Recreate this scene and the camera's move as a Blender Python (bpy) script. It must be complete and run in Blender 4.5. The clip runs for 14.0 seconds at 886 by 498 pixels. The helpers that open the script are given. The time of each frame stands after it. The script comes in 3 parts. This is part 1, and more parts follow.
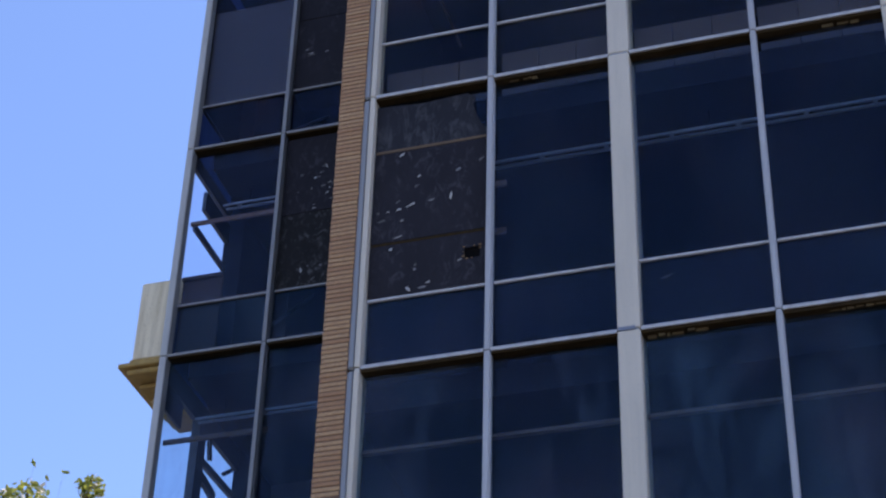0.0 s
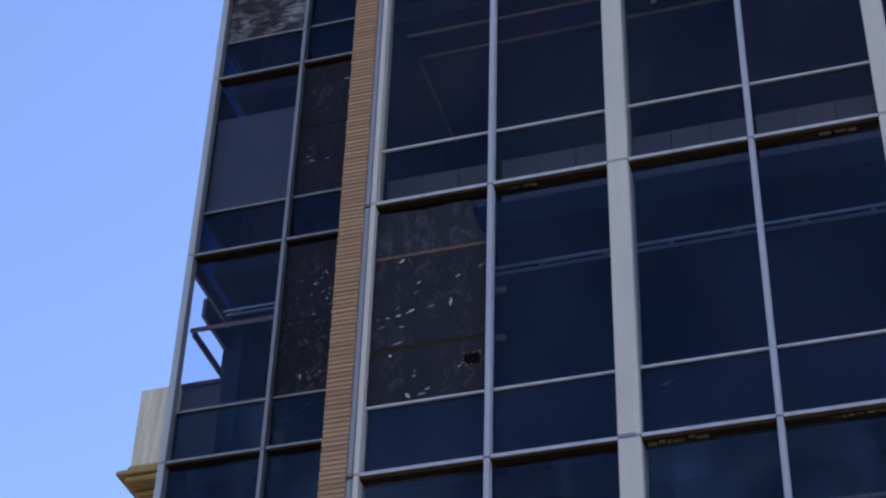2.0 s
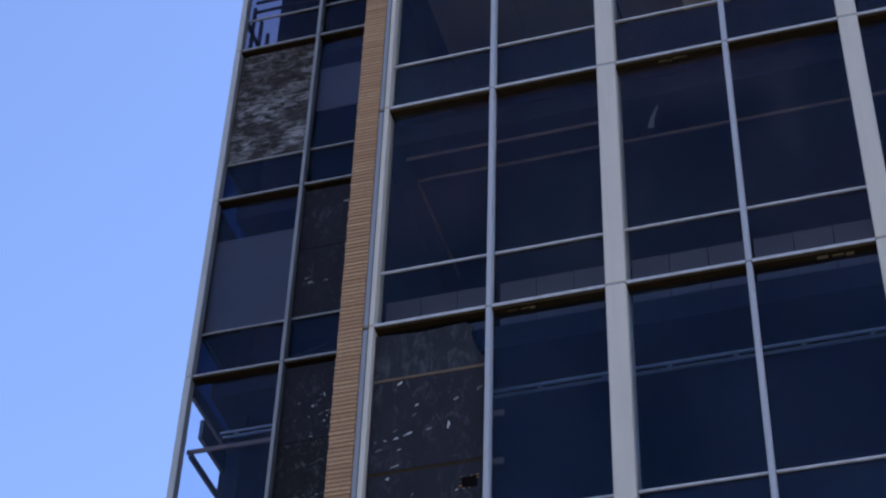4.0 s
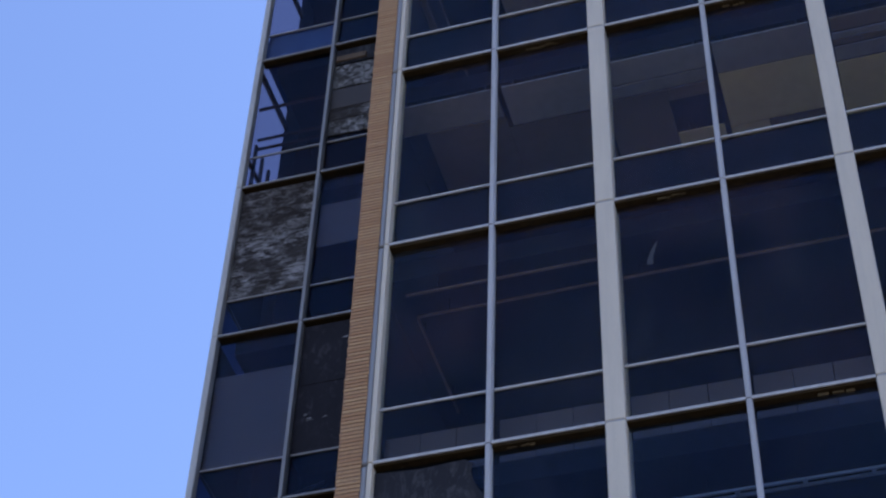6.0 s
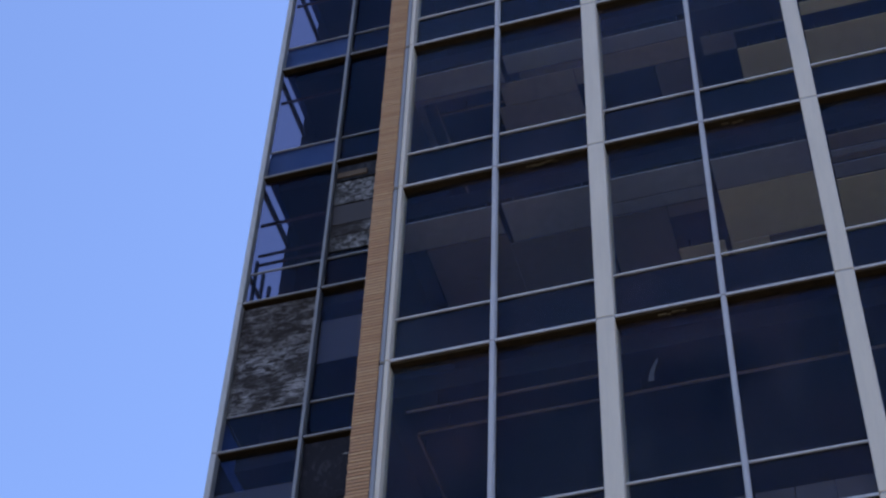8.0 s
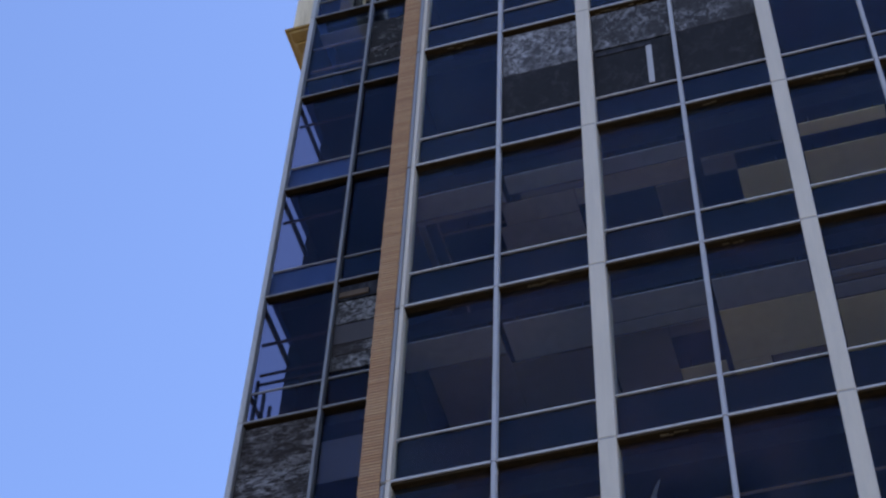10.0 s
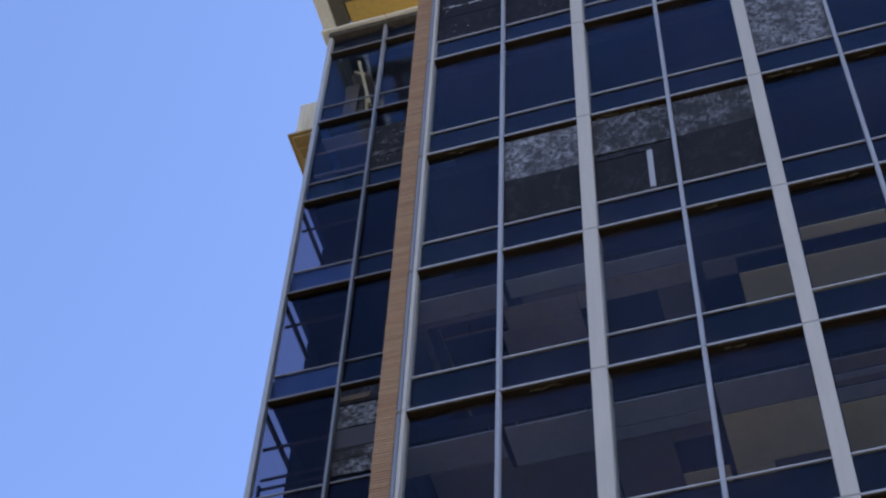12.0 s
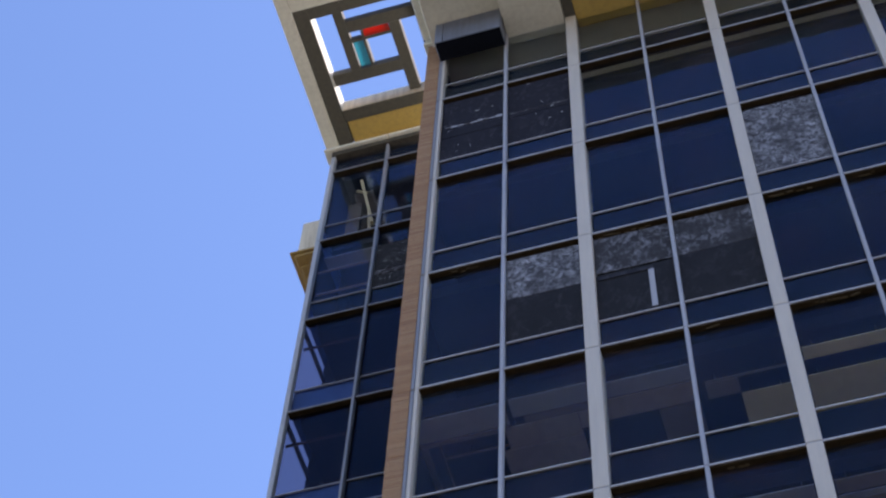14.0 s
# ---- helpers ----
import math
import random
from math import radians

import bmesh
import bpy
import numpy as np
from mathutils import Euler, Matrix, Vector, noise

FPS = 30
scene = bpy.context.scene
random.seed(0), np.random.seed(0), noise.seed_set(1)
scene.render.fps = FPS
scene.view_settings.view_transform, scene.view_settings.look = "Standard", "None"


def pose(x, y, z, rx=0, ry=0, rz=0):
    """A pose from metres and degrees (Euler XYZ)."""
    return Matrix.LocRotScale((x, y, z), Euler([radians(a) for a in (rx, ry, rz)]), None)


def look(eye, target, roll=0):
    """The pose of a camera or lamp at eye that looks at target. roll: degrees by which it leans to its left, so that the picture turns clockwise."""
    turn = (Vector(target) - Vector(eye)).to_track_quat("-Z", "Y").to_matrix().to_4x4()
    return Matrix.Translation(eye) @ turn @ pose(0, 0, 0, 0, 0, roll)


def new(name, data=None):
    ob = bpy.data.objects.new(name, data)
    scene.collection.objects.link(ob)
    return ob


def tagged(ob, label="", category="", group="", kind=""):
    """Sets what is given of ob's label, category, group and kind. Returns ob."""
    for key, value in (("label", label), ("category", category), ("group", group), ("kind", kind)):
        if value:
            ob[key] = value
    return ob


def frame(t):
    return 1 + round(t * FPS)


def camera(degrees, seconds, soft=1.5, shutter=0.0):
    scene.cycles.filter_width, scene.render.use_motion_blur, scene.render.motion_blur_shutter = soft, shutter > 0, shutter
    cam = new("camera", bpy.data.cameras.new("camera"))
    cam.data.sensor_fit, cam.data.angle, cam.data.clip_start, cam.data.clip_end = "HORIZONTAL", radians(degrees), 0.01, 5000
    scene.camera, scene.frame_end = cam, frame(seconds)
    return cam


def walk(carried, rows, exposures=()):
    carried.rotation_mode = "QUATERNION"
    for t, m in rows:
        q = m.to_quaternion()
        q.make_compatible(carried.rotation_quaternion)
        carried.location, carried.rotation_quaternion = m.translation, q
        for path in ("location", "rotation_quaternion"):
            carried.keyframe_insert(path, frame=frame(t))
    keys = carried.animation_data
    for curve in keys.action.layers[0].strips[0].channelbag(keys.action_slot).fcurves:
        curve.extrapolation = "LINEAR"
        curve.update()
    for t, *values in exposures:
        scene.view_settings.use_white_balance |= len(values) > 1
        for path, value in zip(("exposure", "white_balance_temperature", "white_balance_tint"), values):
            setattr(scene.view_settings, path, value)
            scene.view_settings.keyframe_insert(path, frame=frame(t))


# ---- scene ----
cam = camera(26.64, 14.0, soft=2.3)
EYE = (0.0, 0.0, 1.6)
# a tripod head that tilts up: seconds, turn to the left, tilt, roll
ROWS = [
    (0.0, 17.955, 35.49, 1.755), (0.5, 17.98, 36.392, 1.765), (1.0, 18.02, 37.145, 1.82), (1.5, 18.048, 37.838, 1.845),
    (2.0, 18.075, 38.745, 1.885), (2.5, 18.09, 39.612, 1.94), (3.0, 18.122, 40.443, 2.035), (5.5, 18.315, 45.755, 2.39),
    (6.0, 18.393, 46.654, 2.43), (6.5, 18.452, 47.518, 2.47), (7.0, 18.514, 48.435, 2.53), (9.5, 18.932, 52.908, 2.97),
    (10.0, 19.031, 53.864, 3.06), (10.5, 19.136, 54.713, 3.145), (11.0, 19.245, 55.527, 3.25), (11.5, 19.362, 56.328, 3.375),
    (12.0, 19.442, 57.038, 3.415), (12.5, 19.557, 57.868, 3.45), (13.0, 19.684, 58.806, 3.64), (13.5, 19.83, 59.77, 3.83),
    (14.0, 20.01, 60.656, 4.0),
]


def head(turn, tilt, roll):
    return Matrix.Translation(EYE) @ pose(0, 0, 0, 90 + tilt, 0, turn) @ pose(0, 0, 0, 0, 0, roll)


walk(cam, [(t, head(a, b, c)) for t, a, b, c in ROWS], exposures=[(0.0, 0.95, 6150, 24), (14.0, 0.95, 6150, 24)])

# ---- light ----
SUN_AZ, SUN_EL = radians(64), radians(52)      # clockwise from +y
world = bpy.data.worlds.new("sky")
scene.world = world
world.use_nodes = True
wn = world.node_tree
sky = wn.nodes.new("ShaderNodeTexSky")
sky.sky_type, sky.sun_disc = "NISHITA", False
sky.sun_elevation, sky.sun_rotation = SUN_EL, SUN_AZ
sky.air_density, sky.dust_density, sky.ozone_density = 1.0, 0.3, 4.0
wn.links.new(sky.outputs[0], wn.nodes["Background"].inputs[0])
wn.nodes["Background"].inputs[1].default_value = 0.15
sun_data = bpy.data.lights.new("sun", "SUN")
sun_data.energy, sun_data.angle, sun_data.color = 4.0, radians(0.5), (1.0, 0.93, 0.83)
sun = new("sun", sun_data)
toward = Vector((math.sin(SUN_AZ) * math.cos(SUN_EL), math.cos(SUN_AZ) * math.cos(SUN_EL), math.sin(SUN_EL)))
sun.matrix_world = look(toward * 80, (0, 0, 0))


# ---- materials ----
class Mat:
    """A node material under construction."""

    def __init__(self, name):
        self.m = bpy.data.materials.new(name)
        self.m.use_nodes = True
        self.t = self.m.node_tree
        self.p = self.t.nodes["Principled BSDF"]

    def node(self, kind, **inputs):
        n = self.t.nodes.new(kind)
        for k, v in inputs.items():
            sock = n.inputs[k.replace("_", " ")]
            if isinstance(v, bpy.types.NodeSocket):
                self.t.links.new(v, sock)
            else:
                sock.default_value = v
        return n

    def link(self, a, b):
        self.t.links.new(a, b)

    def coords(self, scale=(1, 1, 1)):
        g = self.t.nodes.new("ShaderNodeNewGeometry")
        mp = self.node("ShaderNodeMapping", Vector=g.outputs["Position"], Scale=scale)
        return mp.outputs[0]

    def noise(self, scale, detail=4.0, rough=0.6, stretch=(1, 1, 1), distort=0.0):
        n = self.node("ShaderNodeTexNoise", Vector=self.coords(stretch), Scale=scale, Detail=detail, Roughness=rough, Distortion=distort)
        return n.outputs["Fac"]

    def ramp(self, fac, *stops):
        r = self.t.nodes.new("ShaderNodeValToRGB")
        self.link(fac, r.inputs[0])
        e = r.color_ramp.elements
        while len(e) < len(stops):
            e.new(0.5)
        for el, (pos, col) in zip(e, stops):
            el.position = pos
            el.color = (*col, 1) if len(col) == 3 else col
        return r.outputs[0]

    def mix(self, fac, a, b, mode="MIX"):
        n = self.t.nodes.new("ShaderNodeMix")
        n.data_type, n.blend_type = "RGBA", mode
        for i, v in ((0, fac), (6, a), (7, b)):
            if isinstance(v, bpy.types.NodeSocket):
                self.link(v, n.inputs[i])
            else:
                n.inputs[i].default_value = v if i == 0 else (*v, 1)
        return n.outputs[2]

    def finish(self, colour, rough=0.6, metal=0.0, bump=None, depth=0.004):
        if isinstance(colour, bpy.types.NodeSocket):
            self.link(colour, self.p.inputs["Base Color"])
        else:
            self.p.inputs["Base Color"].default_value = (*colour, 1)
        if isinstance(rough, bpy.types.NodeSocket):
            self.link(rough, self.p.inputs["Roughness"])
        else:
            self.p.inputs["Roughness"].default_value = rough
        self.p.inputs["Metallic"].default_value = metal
        if bump is not None:
            b = self.node("ShaderNodeBump", Height=bump, Distance=depth, Strength=0.7)
            self.link(b.outputs[0], self.p.inputs["Normal"])
        return self.m


def g(v):
    return (v, v, v)


def painted(name, base, dirt, amount=0.5, rough=0.5, metal=0.0):
    """Paint with vertical run-off streaks, speckle and fine relief."""
    m = Mat(name)
    streak = m.ramp(m.noise(1.0, 5, 0.65, (9, 9, 0.7)), (0.42, g(0)), (0.75, g(amount)))
    speck = m.ramp(m.noise(28, 3, 0.7), (0.6, g(0)), (0.72, g(amount)))
    tone = m.mix(m.noise(0.9, 3), base, tuple(c * 0.86 for c in base))
    c = m.mix(streak, tone, dirt)
    c = m.mix(speck, c, dirt)
    return m.finish(c, rough, metal, m.noise(60, 3), 0.002)


M_WHITE = painted("white_aluminium", (0.60, 0.52, 0.41), (0.27, 0.25, 0.22), 0.25, 0.45)
M_SLIM = painted("pale_grey_aluminium", (0.43, 0.42, 0.425), (0.19, 0.18, 0.17), 0.3, 0.45)
M_SILVER = painted("grey_anodised_aluminium", (0.27, 0.27, 0.28), (0.18, 0.17, 0.17), 0.4, 0.5, 0.08)
M_WING = painted("weathered_aluminium", (0.30, 0.29, 0.29), (0.14, 0.13, 0.13), 0.6, 0.5, 0.05)
M_POST = painted("pale_corner_aluminium", (0.50, 0.48, 0.45), (0.22, 0.21, 0.2), 0.4, 0.5)
M_BAND = painted("sill_aluminium", (0.47, 0.46, 0.47), (0.15, 0.13, 0.11), 0.4, 0.5)
M_CREAM = painted("cream_concrete_paint", (0.84, 0.80, 0.64), (0.36, 0.32, 0.22), 0.3, 0.8)
M_STAINED = painted("stained_cream_concrete", (0.82, 0.69, 0.48), (0.34, 0.25, 0.13), 0.6, 0.85)
M_STAINBEAM = painted("stained_shade_beam", (0.075, 0.062, 0.04), (0.025, 0.02, 0.014), 0.8, 0.9)
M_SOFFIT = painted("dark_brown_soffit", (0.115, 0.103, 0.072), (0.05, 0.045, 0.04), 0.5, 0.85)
M_YELLOW = painted("yellow_soffit_paint", (0.62, 0.42, 0.10), (0.3, 0.2, 0.07), 0.4, 0.8)
M_OCHRE = painted("ochre_balcony_paint", (0.42, 0.27, 0.075), (0.2, 0.11, 0.05), 0.6, 0.8)
M_GREYBOX = painted("grey_metal_box", (0.20, 0.22, 0.27), (0.08, 0.08, 0.09), 0.5, 0.5, 0.2)
M_SLAB = painted("shade_dark_concrete", (0.010, 0.012, 0.018), (0.006, 0.007, 0.010), 0.5, 0.9)
M_UPSTAND = painted("brown_upstand_board", (0.085, 0.068, 0.072), (0.07, 0.06, 0.06), 0.5, 0.85)
M_INNER = painted("shade_dark_plaster", (0.015, 0.021, 0.033), (0.010, 0.013, 0.021), 0.5, 0.9)
M_TAN = painted("tan_ceiling_board", (0.82, 0.69, 0.38), (0.42, 0.33, 0.2), 0.4, 0.85)
M_BUFF = painted("buff_ceiling_board", (0.40, 0.315, 0.225), (0.17, 0.13, 0.09), 0.5, 0.85)
M_GREYTILE = painted("grey_ceiling_board", (0.35, 0.335, 0.335), (0.14, 0.13, 0.13), 0.4, 0.85)
M_BROWNTILE = painted("brown_ceiling_board", (0.21, 0.17, 0.125), (0.12, 0.09, 0.06), 0.5, 0.85)
M_RUST = painted("rusty_steel", (0.20, 0.12, 0.085), (0.08, 0.045, 0.03), 0.6, 0.75, 0.2)
M_RAIL = painted("pale_metal_rail", (0.26, 0.28, 0.31), (0.2, 0.2, 0.2), 0.4, 0.5, 0.2)
M_BACKING = painted("dark_blue_backing", (0.0085, 0.0125, 0.020), (0.005, 0.008, 0.013), 0.6, 0.8)
M_BROWNWALL = painted("brown_render", (0.058, 0.042, 0.04), (0.04, 0.03, 0.03), 0.5, 0.9)
M_BATTEN = painted("brown_batten", (0.13, 0.085, 0.05), (0.05, 0.032, 0.02), 0.5, 0.85)
M_WOODRIM = painted("torn_ochre_wood", (0.24, 0.14, 0.06), (0.14, 0.08, 0.03), 0.5, 0.9)
M_STEEL = painted("dark_painted_steel", (0.06, 0.065, 0.075), (0.03, 0.03, 0.03), 0.5, 0.5, 0.3)
M_SHEET = painted("grey_sheet_panel", (0.052, 0.041, 0.037), (0.03, 0.024, 0.022), 0.35, 0.7)
M_HEAD = painted("shade_brown_trim", (0.040, 0.026, 0.012), (0.012, 0.01, 0.008), 0.7, 0.85)
M_WOOD = painted("raw_timber", (0.72, 0.52, 0.22), (0.3, 0.2, 0.1), 0.4, 0.7)
M_REDP = painted("red_panel", (0.72, 0.06, 0.02), (0.5, 0.04, 0.02), 0.3, 0.6)
M_TEALP = painted("teal_panel", (0.13, 0.55, 0.62), (0.08, 0.4, 0.45), 0.3, 0.6)


def translucent(mat):
    """Thin coloured sheet that lets light through."""
    t = mat.node_tree
    p = t.nodes["Principled BSDF"]
    tr = t.nodes.new("ShaderNodeBsdfTranslucent")
    link = p.inputs["Base Color"].links[0].from_socket
    t.links.new(link, tr.inputs[0])
    mixer = t.nodes.new("ShaderNodeMixShader")
    mixer.inputs[0].default_value = 0.6
    t.links.new(p.outputs[0], mixer.inputs[1])
    t.links.new(tr.outputs[0], mixer.inputs[2])
    t.links.new(mixer.outputs[0], t.nodes["Material Output"].inputs[0])


translucent(M_REDP), translucent(M_TEALP)


def glass(name, tint, dust=0.02, film=(0.21, 0.25, 0.31), sheen=(0.48, 0.68, 1.0)):
    """Tinted window glass: lets light through, mirrors by Fresnel, carries a little dust."""
    m = Mat(name)
    t = m.t
    clear = m.node("ShaderNodeBsdfTransparent", Color=(*tint, 1))
    wav = m.node("ShaderNodeBump", Height=m.noise(0.8, 2, 0.5), Distance=0.004, Strength=0.25)
    gloss = m.node("ShaderNodeBsdfGlossy", Roughness=0.02, Color=(*sheen, 1), Normal=wav.outputs[0])
    cast = m.ramp(m.noise(0.7, 3, 0.5), (0.40, film), (0.62, (film[0] * 1.55, film[1] * 0.95, film[2] * 0.9)))
    dirt = m.node("ShaderNodeBsdfDiffuse", Color=cast)
    broad = m.ramp(m.noise(0.55, 5, 0.65, (1, 1, 0.8), 1.2), (0.42, g(dust * 0.25)), (0.70, g(dust * 1.9)))
    runs = m.ramp(m.noise(2.2, 6, 0.72, (1.6, 1.6, 0.3), 0.8), (0.5, g(dust * 0.1)), (0.78, g(dust * 2.2)))
    amount = m.mix(1.0, broad, runs, "ADD")
    a = t.nodes.new("ShaderNodeMixShader")
    m.link(amount, a.inputs[0]), m.link(clear.outputs[0], a.inputs[1]), m.link(dirt.outputs[0], a.inputs[2])
    lw = m.node("ShaderNodeLayerWeight", Blend=0.5)
    p5 = t.nodes.new("ShaderNodeMath")
    p5.operation = "POWER"
    m.link(lw.outputs["Facing"], p5.inputs[0])
    p5.inputs[1].default_value = 5.0
    f = t.nodes.new("ShaderNodeMath")
    f.operation = "MULTIPLY_ADD"
    m.link(p5.outputs[0], f.inputs[0])
    f.inputs[1].default_value, f.inputs[2].default_value = 0.45, 0.011
    b = t.nodes.new("ShaderNodeMixShader")
    m.link(f.outputs[0], b.inputs[0]), m.link(a.outputs[0], b.inputs[1]), m.link(gloss.outputs[0], b.inputs[2])
    m.link(b.outputs[0], t.nodes["Material Output"].inputs[0])
    return m.m


M_GLASS = glass("tinted_window_glass", (0.80, 0.86, 0.93), 0.016, (0.16, 0.24, 0.36))
M_DUST_SKY = glass("dusty_sky_film_glass", (0.74, 0.82, 0.88), 0.045, (0.15, 0.25, 0.36))
M_VIOLET = glass("violet_tinted_window_glass", (0.85, 0.87, 0.87), 0.016, (0.22, 0.24, 0.29), (0.49, 0.66, 1.0))
M_CLEAR = glass("wing_window_glass", (0.90, 0.93, 0.99), 0.012)
M_SMOKED = glass("smoked_window_glass", (0.52, 0.50, 0.56), 0.014)


def board_mat(name, base, flake, cover, size, stretch, soft=0.09, reach=0.40):
    """Weathered board: dark skin worn through to pale flakes, with grain and stains."""
    m = Mat(name)
    patch = m.noise(2.0, 5, 0.65)
    flakes = m.ramp(m.noise(size, 6, 0.75, stretch, 0.8), (cover, g(0)), (cover + soft, g(1)))
    where = m.ramp(patch, (reach, g(0.1)), (reach + 0.18, g(1)))
    worn = m.mix(1.0, flakes, where, "MULTIPLY")
    tone = m.mix(m.noise(3.0, 6, 0.7, stretch), base, tuple(c * 0.45 for c in base))
    c = m.mix(worn, tone, flake)
    m.p.inputs["Specular IOR Level"].default_value = 0.15
    return m.finish(c, 0.85, 0, m.noise(size * 2, 6, 0.7, stretch), 0.006)


M_DARKBOARD = board_mat("dark_bitumen_board", (0.027, 0.025, 0.032), (0.046, 0.043, 0.05), 0.52, 8, (1, 1, 0.5))
M_SCUFFED = board_mat("scuffed_board", (0.075, 0.072, 0.076), (0.38, 0.375, 0.39), 0.43, 9, (1.0, 1.0, 0.75), 0.24, 0.34)
M_SCRAPED = board_mat("scraped_dark_board", (0.05, 0.047, 0.048), (0.31, 0.305, 0.32), 0.45, 8, (1.0, 1.0, 0.6), 0.24, 0.46)
M_SPECK = board_mat("speckled_dark_board", (0.035, 0.032, 0.03), (0.30, 0.28, 0.26), 0.55, 12, (1, 1, 1))
M_MESSY = board_mat("scarred_dark_board", (0.022, 0.021, 0.022), (0.16, 0.155, 0.15), 0.51, 9, (1, 1, 0.8), 0.14, 0.40)
M_DULL = board_mat("dull_dark_board", (0.026, 0.025, 0.027), (0.033, 0.031, 0.033), 0.5, 5, (1, 1, 0.6))
M_PEELED = board_mat("peeling_plywood", (0.036, 0.029, 0.026), (0.30, 0.285, 0.285), 0.43, 5.2, (0.8, 0.8, 2.9), 0.16, 0.42)
M_ROTTEN = board_mat("rotting_plywood", (0.034, 0.026, 0.022), (0.21, 0.195, 0.19), 0.43, 4.4, (0.9, 0.9, 2.2), 0.18, 0.37)
M_CRUMBLED = board_mat("crumbled_plywood", (0.05, 0.045, 0.042), (0.33, 0.32, 0.32), 0.44, 7, (1, 1, 1.2), 0.2, 0.36)

fm = Mat("pale_flakes")
M_STREAK = board_mat("streaked_dark_board", (0.030, 0.030, 0.038), (0.075, 0.075, 0.082), 0.48, 7, (1, 1, 0.3), 0.2)
M_FINISH = painted("pale_bounce_finish", (0.66, 0.62, 0.55), (0.25, 0.23, 0.21), 0.4, 0.8)
M_FROST = painted("backlit_dust_sheet", (0.10, 0.16, 0.32), (0.05, 0.08, 0.18), 0.5, 0.6)
translucent(M_FROST)
M_PALE = painted("pale_raw_timber", (0.42, 0.41, 0.42), (0.2, 0.2, 0.2), 0.4, 0.8)
M_SMEAR = painted("dried_dirt", (0.045, 0.05, 0.065), (0.02, 0.022, 0.03), 0.5, 0.9)
M_FILLER = painted("ochre_filler", (0.085, 0.056, 0.022), (0.04, 0.03, 0.015), 0.7, 0.95)
M_VOID = painted("black_hole_shade", (0.006, 0.005, 0.005), (0.003, 0.003, 0.003), 0.3, 0.95)
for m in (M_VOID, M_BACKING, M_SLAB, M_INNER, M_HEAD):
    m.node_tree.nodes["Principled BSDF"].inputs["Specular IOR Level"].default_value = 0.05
M_FLAKE = fm.finish(fm.ramp(fm.t.nodes.new("ShaderNodeNewGeometry").outputs["Random Per Island"], (0.0, (0.09, 0.085, 0.08)), (0.55, (0.16, 0.152, 0.152)), (1.0, (0.45, 0.43, 0.40))), 0.85)
bm_ = Mat("orange_brick")
rnd = bm_.t.nodes.new("ShaderNodeObjectInfo").outputs["Random"]
tone_ = bm_.ramp(rnd, (0.0, (0.44, 0.235, 0.10)), (0.5, (0.55, 0.325, 0.145)), (1.0, (0.61, 0.39, 0.185)))
M_BRICK = bm_.finish(bm_.mix(bm_.noise(40, 4), tone_, (0.22, 0.11, 0.07)), 0.85, 0, bm_.noise(90, 4), 0.004)
bm_ = Mat("orange_brick_upper")
rnd = bm_.t.nodes.new("ShaderNodeNewGeometry").outputs["Random Per Island"]
tone_ = bm_.ramp(rnd, (0.0, (0.44, 0.235, 0.10)), (0.5, (0.55, 0.325, 0.145)), (1.0, (0.61, 0.39, 0.185)))
M_BRICKJ = bm_.finish(bm_.mix(bm_.noise(40, 4), tone_, (0.22, 0.11, 0.07)), 0.85, 0, bm_.noise(90, 4), 0.004)
M_MORTAR = painted("mortar", (0.17, 0.105, 0.07), (0.1, 0.06, 0.04), 0.4, 0.95)
M_GROUND = painted("paved_ground", (0.16, 0.148, 0.112), (0.12, 0.11, 0.085), 0.5, 0.9)
M_BARK = painted("bark", (0.12, 0.085, 0.06), (0.05, 0.04, 0.03), 0.6, 0.9)
M_PETAL = painted("pale_blossom", (0.72, 0.64, 0.52), (0.6, 0.5, 0.35), 0.3, 0.6)
lm = Mat("leaf_green")
lc = lm.ramp(lm.t.nodes.new("ShaderNodeNewGeometry").outputs["Random Per Island"], (0.0, (0.12, 0.16, 0.02)), (1.0, (0.42, 0.42, 0.08)))
M_LEAF = lm.finish(lc, 0.45)
translucent(M_LEAF)


# ---- building blocks ----
def block(x0, x1, y0, y1, z0, z1, bevel=0.006, bm=None):
    """A box with slightly rounded edges, added to bm."""
    bm = bm or bmesh.new()
    made = bmesh.ops.create_cube(bm, size=1)["verts"]
    bmesh.ops.transform(bm, verts=made, matrix=Matrix.Translation(((x0 + x1) / 2, (y0 + y1) / 2, (z0 + z1) / 2)) @ Matrix.Diagonal((x1 - x0, y1 - y0, z1 - z0, 1)))
    if bevel:
        edges = list({e for v in made for e in v.link_edges})
        bmesh.ops.bevel(bm, geom=edges, offset=bevel, segments=1, affect="EDGES")
    return bm


def bar(a, b, width, thick, bm=None):
    """A square bar from point a to point b."""
    bm = bm or bmesh.new()
    a, b = Vector(a), Vector(b)
    made = bmesh.ops.create_cube(bm, size=1)["verts"]
    turn = (b - a).to_track_quat("Z", "Y").to_matrix().to_4x4()
    bmesh.ops.transform(bm, verts=made, matrix=Matrix.Translation((a + b) / 2) @ turn @ Matrix.Diagonal((width, thick, (b - a).length, 1)))
    return bm


def part(name, bm, material, parent=None, label=""):
    me = bpy.data.meshes.new(name)
    bm.to_mesh(me)
    bm.free()
    me.materials.append(material)
    ob = new(name, me)
    ob.parent = parent
    if label:
        ob["label"] = label
    return ob


def thing(name, at, label, category, group="", kind=""):
    ob = new(name)
    ob.location = at
    ob.empty_display_size = 0.3
    tagged(ob, label, category, group, kind)
    return ob


